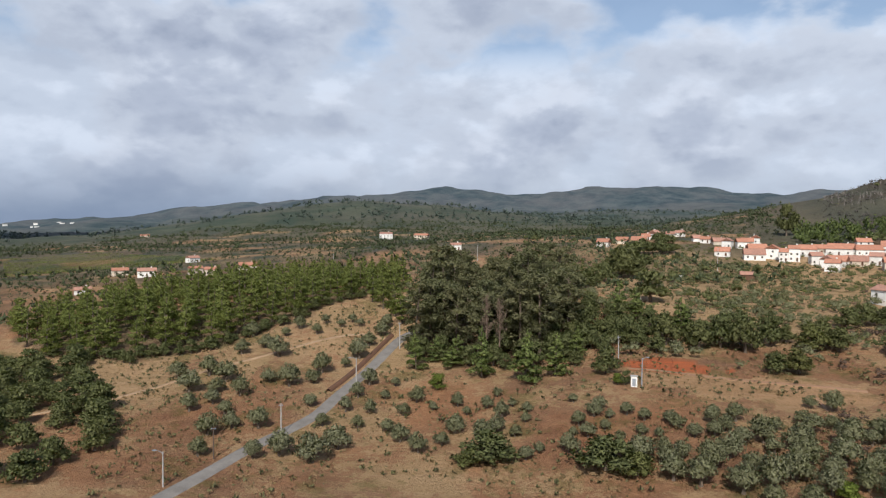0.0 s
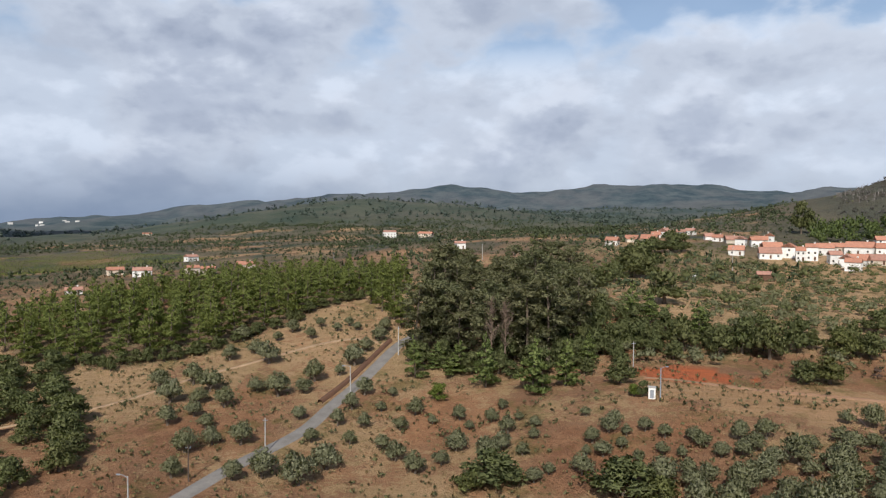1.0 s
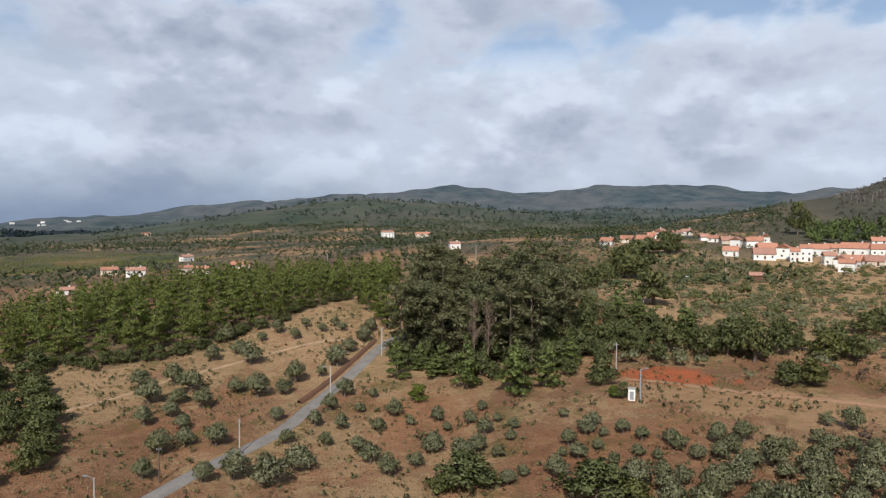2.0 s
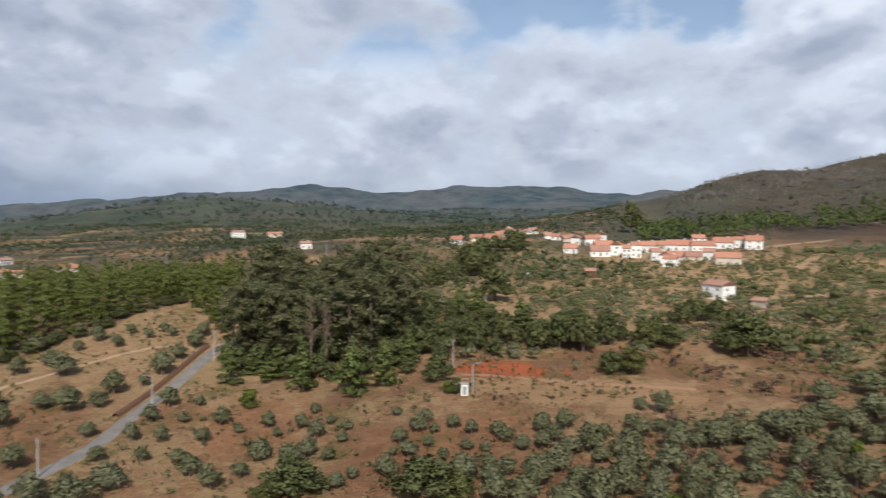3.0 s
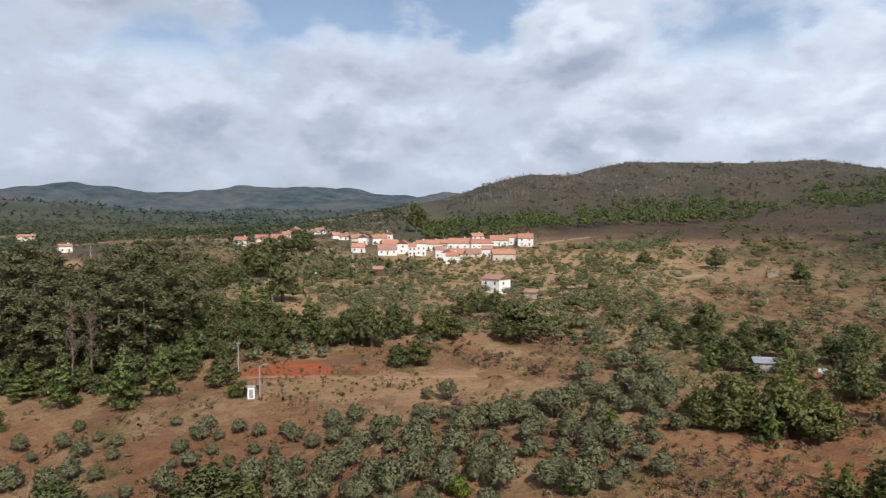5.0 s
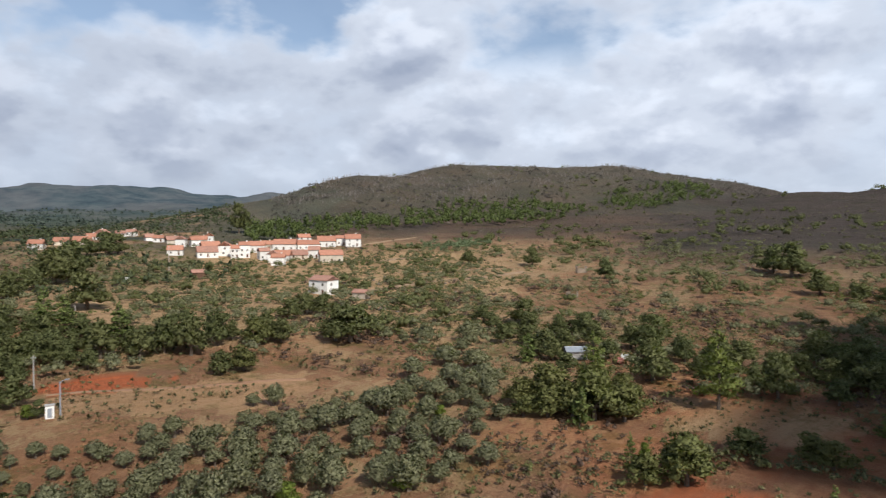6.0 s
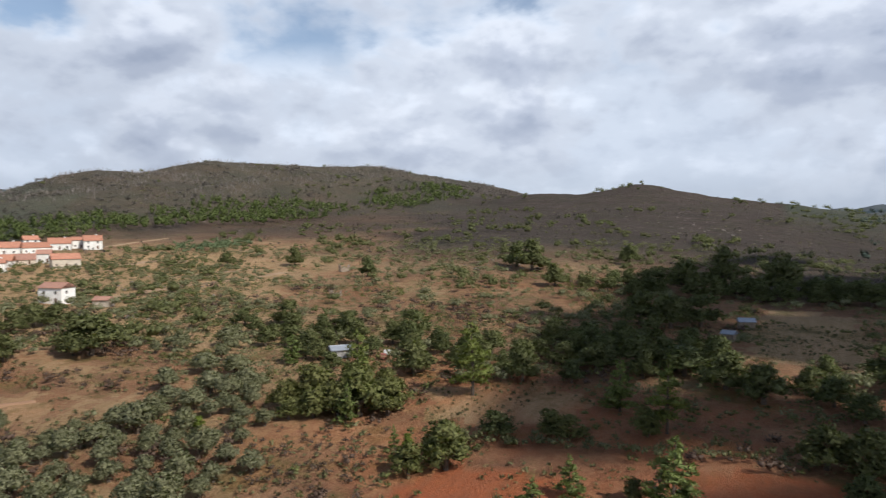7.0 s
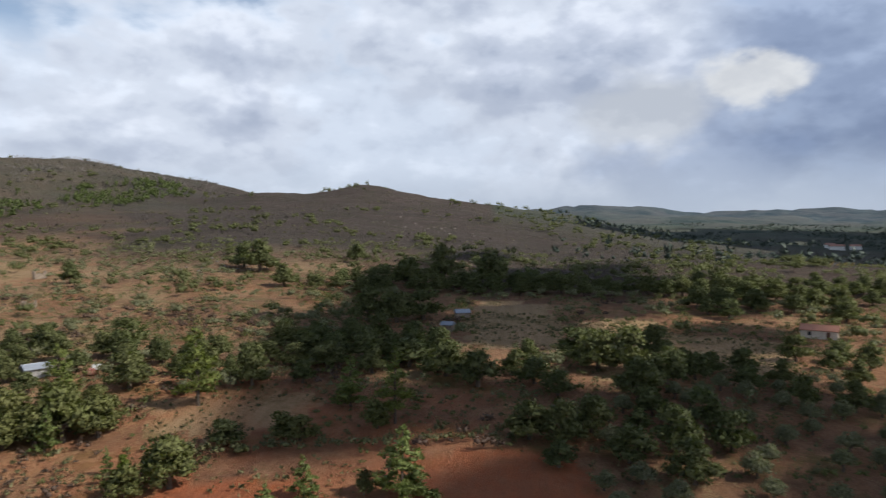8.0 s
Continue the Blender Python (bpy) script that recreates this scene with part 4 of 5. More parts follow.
RIGHT_BANK = [(100, -8), (132, -12), (160, -20), (175, -60), (150, -90), (110, -70), (92, -30)]
fill("olive", RIGHT_BANK, 6.0, 5.0, 4.0, 50, rng)
fill("olive", [(36, 126), (60, 136), (98, 128), (128, 118), (112, 96), (92, 84), (62, 96), (40, 106)], 5.2, 5.0, 3.9, 60, rng)
fill("oak", [(124, -4), (185, 5), (205, -30), (170, -55), (128, -30)], 8.0, 8.0, 6.0, 9, rng)
fill("oak", [(252, -60), (318, -70), (320, -120), (296, -160), (236, -124), (262, -95)], 7.0, 11.0, 8.5, 34, rng)
fill("oak", [(186, 72), (206, 70), (212, 42), (198, 24), (178, 14), (170, 36), (174, 60)], 6.0, 9.5, 8.0, 24, rng)
fill("oak", [(60, 206), (70, 197), (96, 189), (114, 182), (118, 190), (98, 200), (74, 213), (64, 215)], 5.0, 8.0, 7.5, 18, rng)
for x, y, w, h in [(134, 418, 20, 15), (142, 424, 16, 13), (126, 424, 14, 11), (78, 330, 15, 11), (62, 300, 13, 10), (96, 340, 14, 12)]:
    plant("oak", x, y, w, h, rng)
    TAKEN.append((x, y, w * 0.5))
fill("oak", [(146, 108), (160, 148), (178, 176), (200, 172), (196, 130), (178, 104)], 7.0, 8.5, 7.0, 15, rng)
fill("oak", [(152, 72), (166, 96), (186, 110), (190, 84), (176, 66), (166, 48)], 6.5, 8.5, 7.5, 18, rng)
fill("oak", [(294, 92), (324, 86), (334, 20), (322, -70), (300, -70), (300, 20)], 7.0, 11.0, 8.0, 40, rng)
fill("oak", [(138, -8), (180, -44), (206, -80), (180, -100), (140, -60), (112, -30)], 7.0, 8.0, 7.0, 12, rng)
fill("pine", PINE_WOOD, 6.0, 7.8, 13.0, 215, rng)
for x, y, h in [(-17, 221, 12), (-20, 230, 13), (-25, 241, 13), (-30, 251, 12), (-12, 227, 13), (-15, 236, 14), (-22, 248, 13), (-9, 234, 14), (-27, 260, 13)]:
    plant("pine", x, y, 7.6, h, rng)
    TAKEN.append((x, y, 2.6))
EDGE = [(-128, 204), (-98, 195), (-74, 201), (-58, 223), (-36, 261), (-22, 286)]
for a, b in zip(EDGE, EDGE[1:]):
    for k in np.arange(0, 1, 0.14):
        x, y = a[0] + (b[0] - a[0]) * k + rng.normal(0, 1.4), a[1] + (b[1] - a[1]) * k + rng.normal(0, 1.4)
        plant("oak", x, y, rng.uniform(3.5, 6.5), rng.uniform(2.6, 5.0), rng)
fill("eucalyptus", EUCA_GROVE, 5.4, 11.0, 22.0, 48, rng)
for x, y, w, h in [(-9, 190, 7, 7), (-4, 188, 8, 8), (4, 183, 7, 7), (11, 182, 8, 7), (14, 178, 6, 5), (22, 179, 8, 8), (30, 183, 8, 8), (34, 190, 9, 8), (40, 196, 9, 9), (46, 204, 10, 9), (52, 212, 9, 8), (33, 176, 6, 5), (56, 200, 9, 8), (60, 190, 7, 6)]:
    plant("oak", x, y, w, h, rng)
fill("oak", [(-14, 190), (28, 182), (40, 200), (46, 186), (66, 205), (70, 240), (48, 244), (36, 212), (24, 190), (-10, 198)], 6.0, 8.0, 8.0, 40, rng)
fill("oak", [(-135, 198), (-98, 190), (-110, 178), (-92, 168), (-78, 140), (-70, 118), (-92, 100), (-150, 150)], 6.5, 9.0, 7.0, 58, rng)


# ---------------------------------------------------------------- joined growth, too much to count
def clump_proto(seed, cards, w, h, size, lumps=3, solid=True):
    r = np.random.default_rng(seed)
    s = Soup()
    lobes = []
    for i in range(lumps):
        a = 6.28 * i / lumps + r.uniform(-0.5, 0.5)
        d = r.uniform(0.16, 0.3) * w if lumps > 1 else 0
        lobes.append((d * math.cos(a), d * math.sin(a), h * r.uniform(0.45, 0.65), w * 0.32, w * 0.32, h * r.uniform(0.32, 0.42)))
    if cards:
        s.leaves(lobes, cards, size, r, shell=(0.35, 1.18), wide=0.44)
    for l in lobes if solid else ():
        s.lobe(l[:3], np.array(l[3:]) * (0.42 if cards else 1.0), r, 0.3)
    return np.concatenate(s.v), np.array([f for f in s.f if len(f) == 3], np.int64), np.concatenate(s.soft)


def stuff(name, spots, protos, mat, label, category):
    """One mesh of many clumps. spots: x, y, width, height factors."""
    V, F, N, base = [], [], [], 0
    r = np.random.default_rng(len(spots) + 5)
    for x, y, sw, sh in spots:
        pv, pf, pn = protos[int(r.integers(0, len(protos)))]
        a = r.uniform(0, 6.28)
        ca, sa2 = math.cos(a), math.sin(a)
        v = np.empty_like(pv)
        v[:, 0] = (pv[:, 0] * ca - pv[:, 1] * sa2) * sw + x
        v[:, 1] = (pv[:, 0] * sa2 + pv[:, 1] * ca) * sw + y
        v[:, 2] = pv[:, 2] * sh + ground_z(x, y) - 0.1 * sh - 0.0028 * max(0.0, math.hypot(x, y) - 450)
        q = pn.copy()
        q[:, 0], q[:, 1] = pn[:, 0] * ca - pn[:, 1] * sa2, pn[:, 0] * sa2 + pn[:, 1] * ca
        N.append(q)
        V.append(v)
        F.append(pf + base)
        base += len(pv)
    V, F = np.concatenate(V), np.concatenate(F)
    me = bpy.data.meshes.new(name)
    me.vertices.add(len(V))
    me.vertices.foreach_set("co", V.astype(np.float32).ravel())
    me.loops.add(F.size)
    me.loops.foreach_set("vertex_index", F.astype(np.int32).ravel())
    me.polygons.add(len(F))
    me.polygons.foreach_set("loop_start", np.arange(0, F.size, 3, dtype=np.int32))
    me.update(calc_edges=True)
    me.normals_split_custom_set_from_vertices(np.concatenate(N).tolist())
    me.materials.append(mat)
    return tagged(new(name, me), label, category, kind="stuff")


def scatter(n, az0, az1, r0, r1, rng, ok):
    """Random spots over a fan of land, even by area, where ok(x, y, a, r) allows it."""
    out = []
    for _ in range(n):
        a = rng.uniform(az0, az1)
        r = math.sqrt(rng.uniform(r0 * r0, r1 * r1))
        x, y = 5 + r * math.sin(radians(a)), r * math.cos(radians(a))
        if ok(x, y, a, r):
            out.append((x, y))
    return out


def open_land(x, y):
    return not any(inside(x, y, p) for p in OPEN_GROUND) and not inside(x, y, PINE_WOOD) and not inside(x, y, EUCA_GROVE)


P_BUSH = [clump_proto(i, 260, 4.4, 3.6, 0.24, 4) for i in range(6)]
P_BUSH_FAR = [clump_proto(110 + i, 90, 4.4, 3.4, 0.34, 3) for i in range(6)]
P_OAKS = [clump_proto(20 + i, 230, 8.0, 7.0, 0.42, 5) for i in range(6)]
P_SMALL = [clump_proto(80 + i, 60, 6.0, 5.0, 0.5, 3) for i in range(6)]
P_CHAR = [clump_proto(140 + i, 22, 4.0, 2.8, 0.55, 1, False) for i in range(5)]
P_TUFT = [clump_proto(40 + i, 11, 1.0, 0.7, 0.21, 1, False) for i in range(5)]
P_TALL = [clump_proto(440 + i, 34, 5.0, 8.0, 0.75, 2) for i in range(6)]
P_MED = [clump_proto(420 + i, 46, 6.0, 4.6, 0.6, 3, False) for i in range(6)]
P_LOW = [clump_proto(400 + i, 16, 6.0, 4.2, 0.75, 2, False) for i in range(5)]
P_DOT = [clump_proto(180 + i, 9, 9.0, 7.0, 1.5, 1, False) for i in range(6)]
P_FAR = [clump_proto(60 + i, 8, 9.0, 8.0, 1.3, 1) for i in range(6)]


def vary(spots, lo, hi, rng):
    return [(x, y, k, k * rng.uniform(0.8, 1.2)) for (x, y) in spots for k in (rng.uniform(lo, hi),)]


# olives and scrub of the middle distance
mid_olives = [s for s in scatter(3000, 8, 119, 160, 470, rng, lambda x, y, a, r: open_land(x, y) and noise.noise((x / 30, y / 30, 3.3)) > (-0.08 if 18 < a < 44 else -0.1 if a < 75 else 0.1)) if free(*s, 2.0)]
near_o = [s for s in mid_olives if math.hypot(*s) < 300]
stuff("far_olives", vary([s for s in mid_olives if math.hypot(*s) >= 300], 0.6, 1.15, rng), P_BUSH_FAR, M_OLIVE, "rows of small olive trees below the village", "olive grove")
stuff("olive_groves", vary(near_o, 0.6, 1.2, rng), P_BUSH, M_OLIVE, "silvery olive trees spread over the terraces", "olive grove")
mid_oaks = [s for s in scatter(1700, 6, 122, 185, 560, rng, lambda x, y, a, r: open_land(x, y) and noise.noise((x / 45, y / 45, 9.1)) > (0.16 if a < 44 else 0.16 if a < 70 else 0.08 if r < 420 else 0.2)) if free(*s, 2.5)]
stuff("oak_scrub", vary(mid_oaks, 0.4, 1.0, rng), P_OAKS, M_OAK, "dark green oaks and thickets between the groves", "woodland")
tufts = scatter(17000, -34, 112, 96, 250, rng, lambda x, y, a, r: not inside(x, y, RED_FIELD) and not on_road(x, y, 3.0) and noise.noise((x / 15, y / 15, 6.6)) > -0.2)
stuff("dry_tufts", vary(tufts[::2], 0.5, 1.3, rng), P_TUFT, M_DRY, "straw-coloured dry grass tufts", "grass")
stuff("scrub_tufts", vary(tufts[1::2], 0.6, 2.0, rng), P_TUFT, M_SCRUB, "small olive-brown scrub tufts on bare soil", "scrub")
brambles = scatter(2600, 30, 100, 100, 330, rng, lambda x, y, a, r: noise.noise((x / 20, y / 20, 16.6)) > 0.22 and open_land(x, y))
stuff("brambles", vary(brambles, 0.25, 0.6, rng), P_SMALL, M_BROWN, "brown dry bramble thickets", "scrub")
THICKET = [(92, 92), (104, 100), (124, 106), (134, 98), (120, 78), (104, 68), (92, 76)]
deep = [(x, y) for x, y in ((rng.uniform(90, 136), rng.uniform(66, 108)) for _ in range(640)) if inside(x, y, THICKET) and free(x, y, 0.3)]
stuff("thicket", vary(deep[::4], 0.16, 0.34, rng), P_SMALL, M_BROWN, "brown and purple dried bramble thicket", "scrub")
stuff("thicket", vary(deep[1::4], 0.14, 0.3, rng), P_SMALL, M_SCRUB, "dull green scrub grown through the brambles", "scrub")
low = [s for s in scatter(2400, 36, 116, 96, 250, rng, lambda x, y, a, r: not inside(x, y, RED_FIELD) and not inside(x, y, GOLD_FIELD) and not inside(x, y, TERRACE) and noise.noise((x / 12, y / 12, 51.0)) > 0.02) if free(*s, 0.5)]
stuff("low_scrub", vary(low[::2], 0.14, 0.4, rng), P_SMALL, M_SCRUB, "low grey-green scrub between the trees", "scrub")
stuff("low_shrubs", vary(low[1::2], 0.14, 0.42, rng), P_SMALL, M_MIXED, "low yellow-green shrubs between the trees", "scrub")
banks = [s for s in scatter(3000, 9, 46, 215, 430, rng, lambda x, y, a, r: open_land(x, y) and noise.noise((x / 22, y / 22, 96.0)) > -0.12) if free(*s, 0.8)]
stuff("terrace_olives", vary(banks[::3], 0.45, 0.95, rng), P_BUSH_FAR, M_OLIVE, "silvery olive trees on terraces below the village", "olive grove")
stuff("terrace_shrubs", vary(banks[1::3], 0.2, 0.6, rng), P_SMALL, M_MIXED, "yellow-green shrubs along the terrace walls", "scrub")
stuff("terrace_oaks", vary(banks[2::3], 0.2, 0.65, rng), P_SMALL, M_OAK, "dark green oak saplings along the terrace walls", "scrub")
copse = [s for s in scatter(8500, 40, 118, 150, 480, rng, lambda x, y, a, r: open_land(x, y) and noise.noise((x / 26, y / 26, 91.0)) > (-0.22 if r < 340 else 0.05)) if free(*s, 0.8)]
stuff("green_shrubs", vary(copse[::3], 0.2, 0.7, rng), P_MED, M_MIXED, "yellow-green shrubs growing over old terraces", "scrub")
stuff("grey_shrubs", vary(copse[1::3], 0.22, 0.7, rng), P_MED, M_OLIVE, "grey-green wild olive shrubs on old terraces", "scrub")
stuff("dry_shrubs", vary(copse[2::3], 0.16, 0.5, rng), P_MED, M_SCRUB, "dull olive-brown shrubs on old terraces", "scrub")
hillside = scatter(4200, 46, 104, 340, 900, rng, lambda x, y, a, r: noise.noise((x / 40, y / 40, 93.0)) > -0.1)
stuff("hillside_shrubs", vary(hillside, 0.12, 0.42, rng), P_LOW, M_SCRUB, "small shrubs dotted over the heath slope", "scrub")
# land behind the woods to the mountains
valley = scatter(10500, -36, 27, 300, 1300, rng, lambda x, y, a, r: open_land(x, y) and not inside(x, y, VINEYARD) and noise.noise((x / 95, y / 95, 1.1)) > -0.08 + (0.06 if a < -12 else -0.06))
stuff("valley_trees", vary(valley, 0.3, 0.95, rng), P_FAR, M_FAR, "mixed trees and groves across the valley", "woodland")
groves = scatter(12000, -38, 26, 290, 1150, rng, lambda x, y, a, r: open_land(x, y) and not inside(x, y, VINEYARD) and noise.noise((x / 34, y / 34, 61.0)) > -0.28)
stuff("valley_groves", vary(groves, 0.22, 0.6, rng), P_DOT, M_FAR, "small trees, orchards and hedges across the valley floor", "woodland")
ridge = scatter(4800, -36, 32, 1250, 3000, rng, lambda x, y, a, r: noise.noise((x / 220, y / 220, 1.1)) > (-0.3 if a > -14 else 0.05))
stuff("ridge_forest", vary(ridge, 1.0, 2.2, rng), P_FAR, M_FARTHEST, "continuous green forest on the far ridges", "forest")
# forest belt at the foot of the hill, heath and scattered trees on the slopes
belt = scatter(7500, 27, 68, 460, 1080, rng, lambda x, y, a, r: noise.noise((x / 45, y / 45, 7.7)) > -0.30 + 0.022 * max(0, a - 42) and np.interp(a, (27, 34, 40, 50, 58, 62, 68), (480, 545, 610, 650, 770, 870, 960)) < r < np.interp(a, (27, 34, 40, 50, 58, 62, 68), (590, 650, 725, 825, 915, 985, 1050)))
stuff("hill_pines", vary(belt, 0.7, 1.5, rng), P_TALL, M_FARPINE, "belt of green pines at the foot of the burnt hill", "forest")
slope = scatter(3000, 28, 102, 380, 1250, rng, lambda x, y, a, r: open_land(x, y) and noise.noise((x / 50, y / 50, 5.5)) > (0.12 if r < 650 else 0.16))
stuff("hill_scrub", vary(slope, 0.25, 0.9, rng), P_LOW, M_SCRUB, "scattered green-brown scrub on the heath slopes", "scrub")
slope2 = scatter(1500, 50, 108, 330, 1000, rng, lambda x, y, a, r: noise.noise((x / 70, y / 70, 25.5)) > 0.12)
stuff("hill_oaks", vary(slope2, 0.5, 1.6, rng), P_SMALL, M_OAK, "dark evergreen oaks on the heath slopes", "trees")
char = scatter(3800, 29, 70, 590, 1260, rng, lambda x, y, a, r: r > np.interp(a, (29, 40, 50, 58, 70), (600, 730, 820, 910, 1050)))
stuff("burnt_scrub", vary(char, 0.5, 1.3, rng), P_CHAR, M_CHAR, "grey burnt scrub and saplings on the hill", "scrub")
lumps = scatter(2600, 29, 74, 600, 1240, rng, lambda x, y, a, r: r > np.interp(a, (29, 40, 50, 58, 74), (600, 730, 820, 910, 1050)) and noise.noise((x / 55, y / 55, 81.0)) > -0.05)
stuff("burnt_bushes", vary(lumps, 0.35, 1.0, rng), P_SMALL, M_CHAR, "grey leafless bushes and burnt saplings", "scrub")
heath = scatter(2600, 28, 102, 400, 1250, rng, lambda x, y, a, r: True)
stuff("heath", vary(heath, 1.2, 3.4, rng), P_TUFT[:3], M_HEATH, "brown dry heath covering the hill", "heath")
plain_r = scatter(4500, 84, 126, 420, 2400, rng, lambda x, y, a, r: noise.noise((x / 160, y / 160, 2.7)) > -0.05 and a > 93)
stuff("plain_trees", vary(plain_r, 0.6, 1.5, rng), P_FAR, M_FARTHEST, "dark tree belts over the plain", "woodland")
crest = scatter(320, 30, 92, 850, 1250, rng, lambda x, y, a, r: noise.noise((x / 35, y / 35, 31.0)) > 0.1)
stuff("crest_trees", vary(crest, 0.5, 1.3, rng), P_SMALL, M_OAK, "dark small trees along the hill crest", "trees")


def snag_spots():
    return scatter(7000, 29, 68, 600, 1200, rng, lambda x, y, a, r: (inside(x, y, BURNT) or (r > 900 and a < 55)) and noise.noise((x / 40, y / 40, 71.0)) > -0.12)


def make_snags():
    s = Soup()
    for x, y in snag_spots():
        z = ground_z(x, y)
        h = rng.uniform(2.0, 5.5)
        s.add([(x - 0.45, y, z - 2.5), (x + 0.45, y, z - 2.5), (x, y + 0.5, z - 2.5), (x + rng.normal(0, 0.4), y, z + h)], [(0, 1, 3), (1, 2, 3), (2, 0, 3)])
        for k in range(2):
            b = z + h * rng.uniform(0.45, 0.8)
            dx, dy = rng.normal(0, 1.2, 2)
            s.add([(x, y, b), (x + 0.2, y, b + 0.2), (x + dx, y + dy, b + 1.4)], [(0, 1, 2)])
    return tagged(new("burnt_trees", s.mesh("burnt_trees", M_SNAG)), "bare grey burnt trunks on the hillside", "dead trees", kind="stuff")


make_snags()


# ---------------------------------------------------------------- unseen clouds added behind the camera to lay shade on the valley
M_SHADE_CLOUD = plain_mat("shade_cloud", (0.85, 0.86, 0.88), (0.78, 0.80, 0.83), 0.004, 1.0, 0.0, 0.0)


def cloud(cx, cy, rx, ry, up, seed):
    """An added, unseen cumulus of many lobes that shades the land round (cx, cy)."""
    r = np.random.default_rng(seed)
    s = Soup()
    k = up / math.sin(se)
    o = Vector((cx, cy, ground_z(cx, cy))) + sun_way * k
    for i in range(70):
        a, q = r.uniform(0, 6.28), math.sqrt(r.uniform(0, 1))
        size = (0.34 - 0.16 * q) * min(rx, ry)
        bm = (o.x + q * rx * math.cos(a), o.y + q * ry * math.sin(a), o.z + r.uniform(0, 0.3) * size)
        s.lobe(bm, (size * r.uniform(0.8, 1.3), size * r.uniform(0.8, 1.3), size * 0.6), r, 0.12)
    return tagged(new("cloud", s.mesh("cloud", M_SHADE_CLOUD)), "added unseen grey-white cumulus cloud that shades the land", "cloud", kind="structure")


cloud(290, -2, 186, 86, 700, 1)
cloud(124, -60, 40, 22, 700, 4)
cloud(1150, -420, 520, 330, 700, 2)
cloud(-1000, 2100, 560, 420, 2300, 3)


# ---------------------------------------------------------------- paths
ribbon("path", [(293, 398), (328, 409), (366, 421)], 4.0, M_TRACK, "pale dirt road above the village", 0.1)
ribbon("terrace_track", [(46, 169.5), (61, 165), (75, 162), (88, 158.5), (100, 153)], 3.4, M_BEATEN, "pale beaten track along the terrace edge", -0.02, 0, 0.04)
ribbon("footpath", [(86, 152), (84.5, 145), (82.5, 138), (81, 131)], 1.0, M_BEATEN, "narrow pale footpath between olive trees", -0.02, 0, 0.05)
ribbon("terrace_strip", [(191, 252), (218, 254), (246, 248), (287, 241)], 9.0, M_TRACK, "bare sandy terrace strip with dry grass", 0.0, 0, 0.05)
ribbon("terrace_strip", [(236, 276), (274, 270), (292, 262)], 7.0, M_TRACK, "bare sandy terrace strip with dry grass", 0.0, 0, 0.05)
ribbon("terrace_strip", [(256, 331), (280, 330), (291, 318)], 10.0, M_TRACK, "bare sandy terrace strip with dry grass", 0.0, 0, 0.05)

# ---------------------------------------------------------------- buildings
WIN = Soup()
for bx in ((-0.62, -0.75, -0.5, 0.75), (0.5, -0.75, 0.62, 0.75), (-0.5, 0.62, 0.5, 0.75), (-0.5, -0.75, 0.5, -0.62)):
    WIN.box(bx[0] * 0.8, -0.07, bx[1] * 0.8, bx[2] * 0.8, 0.02, bx[3] * 0.8)
WIN = WIN.mesh("window", M_STONE)
PANE = Soup()
PANE.box(-0.4, -0.03, -0.5, 0.4, 0.02, 0.5)
PANE = PANE.mesh("pane", M_PANE)
DOORM = Soup()
DOORM.box(-0.5, -0.06, 0, 0.5, 0.02, 2.1)
DOORM.box(-0.42, -0.085, 0.15, -0.05, -0.05, 1.0)
DOORM.box(0.05, -0.085, 0.15, 0.42, -0.05, 1.0)
DOORM.box(-0.42, -0.085, 1.1, -0.05, -0.05, 1.95)
DOORM.box(0.05, -0.085, 1.1, 0.42, -0.05, 1.95)
DOORM = DOORM.mesh("door", M_DOOR)


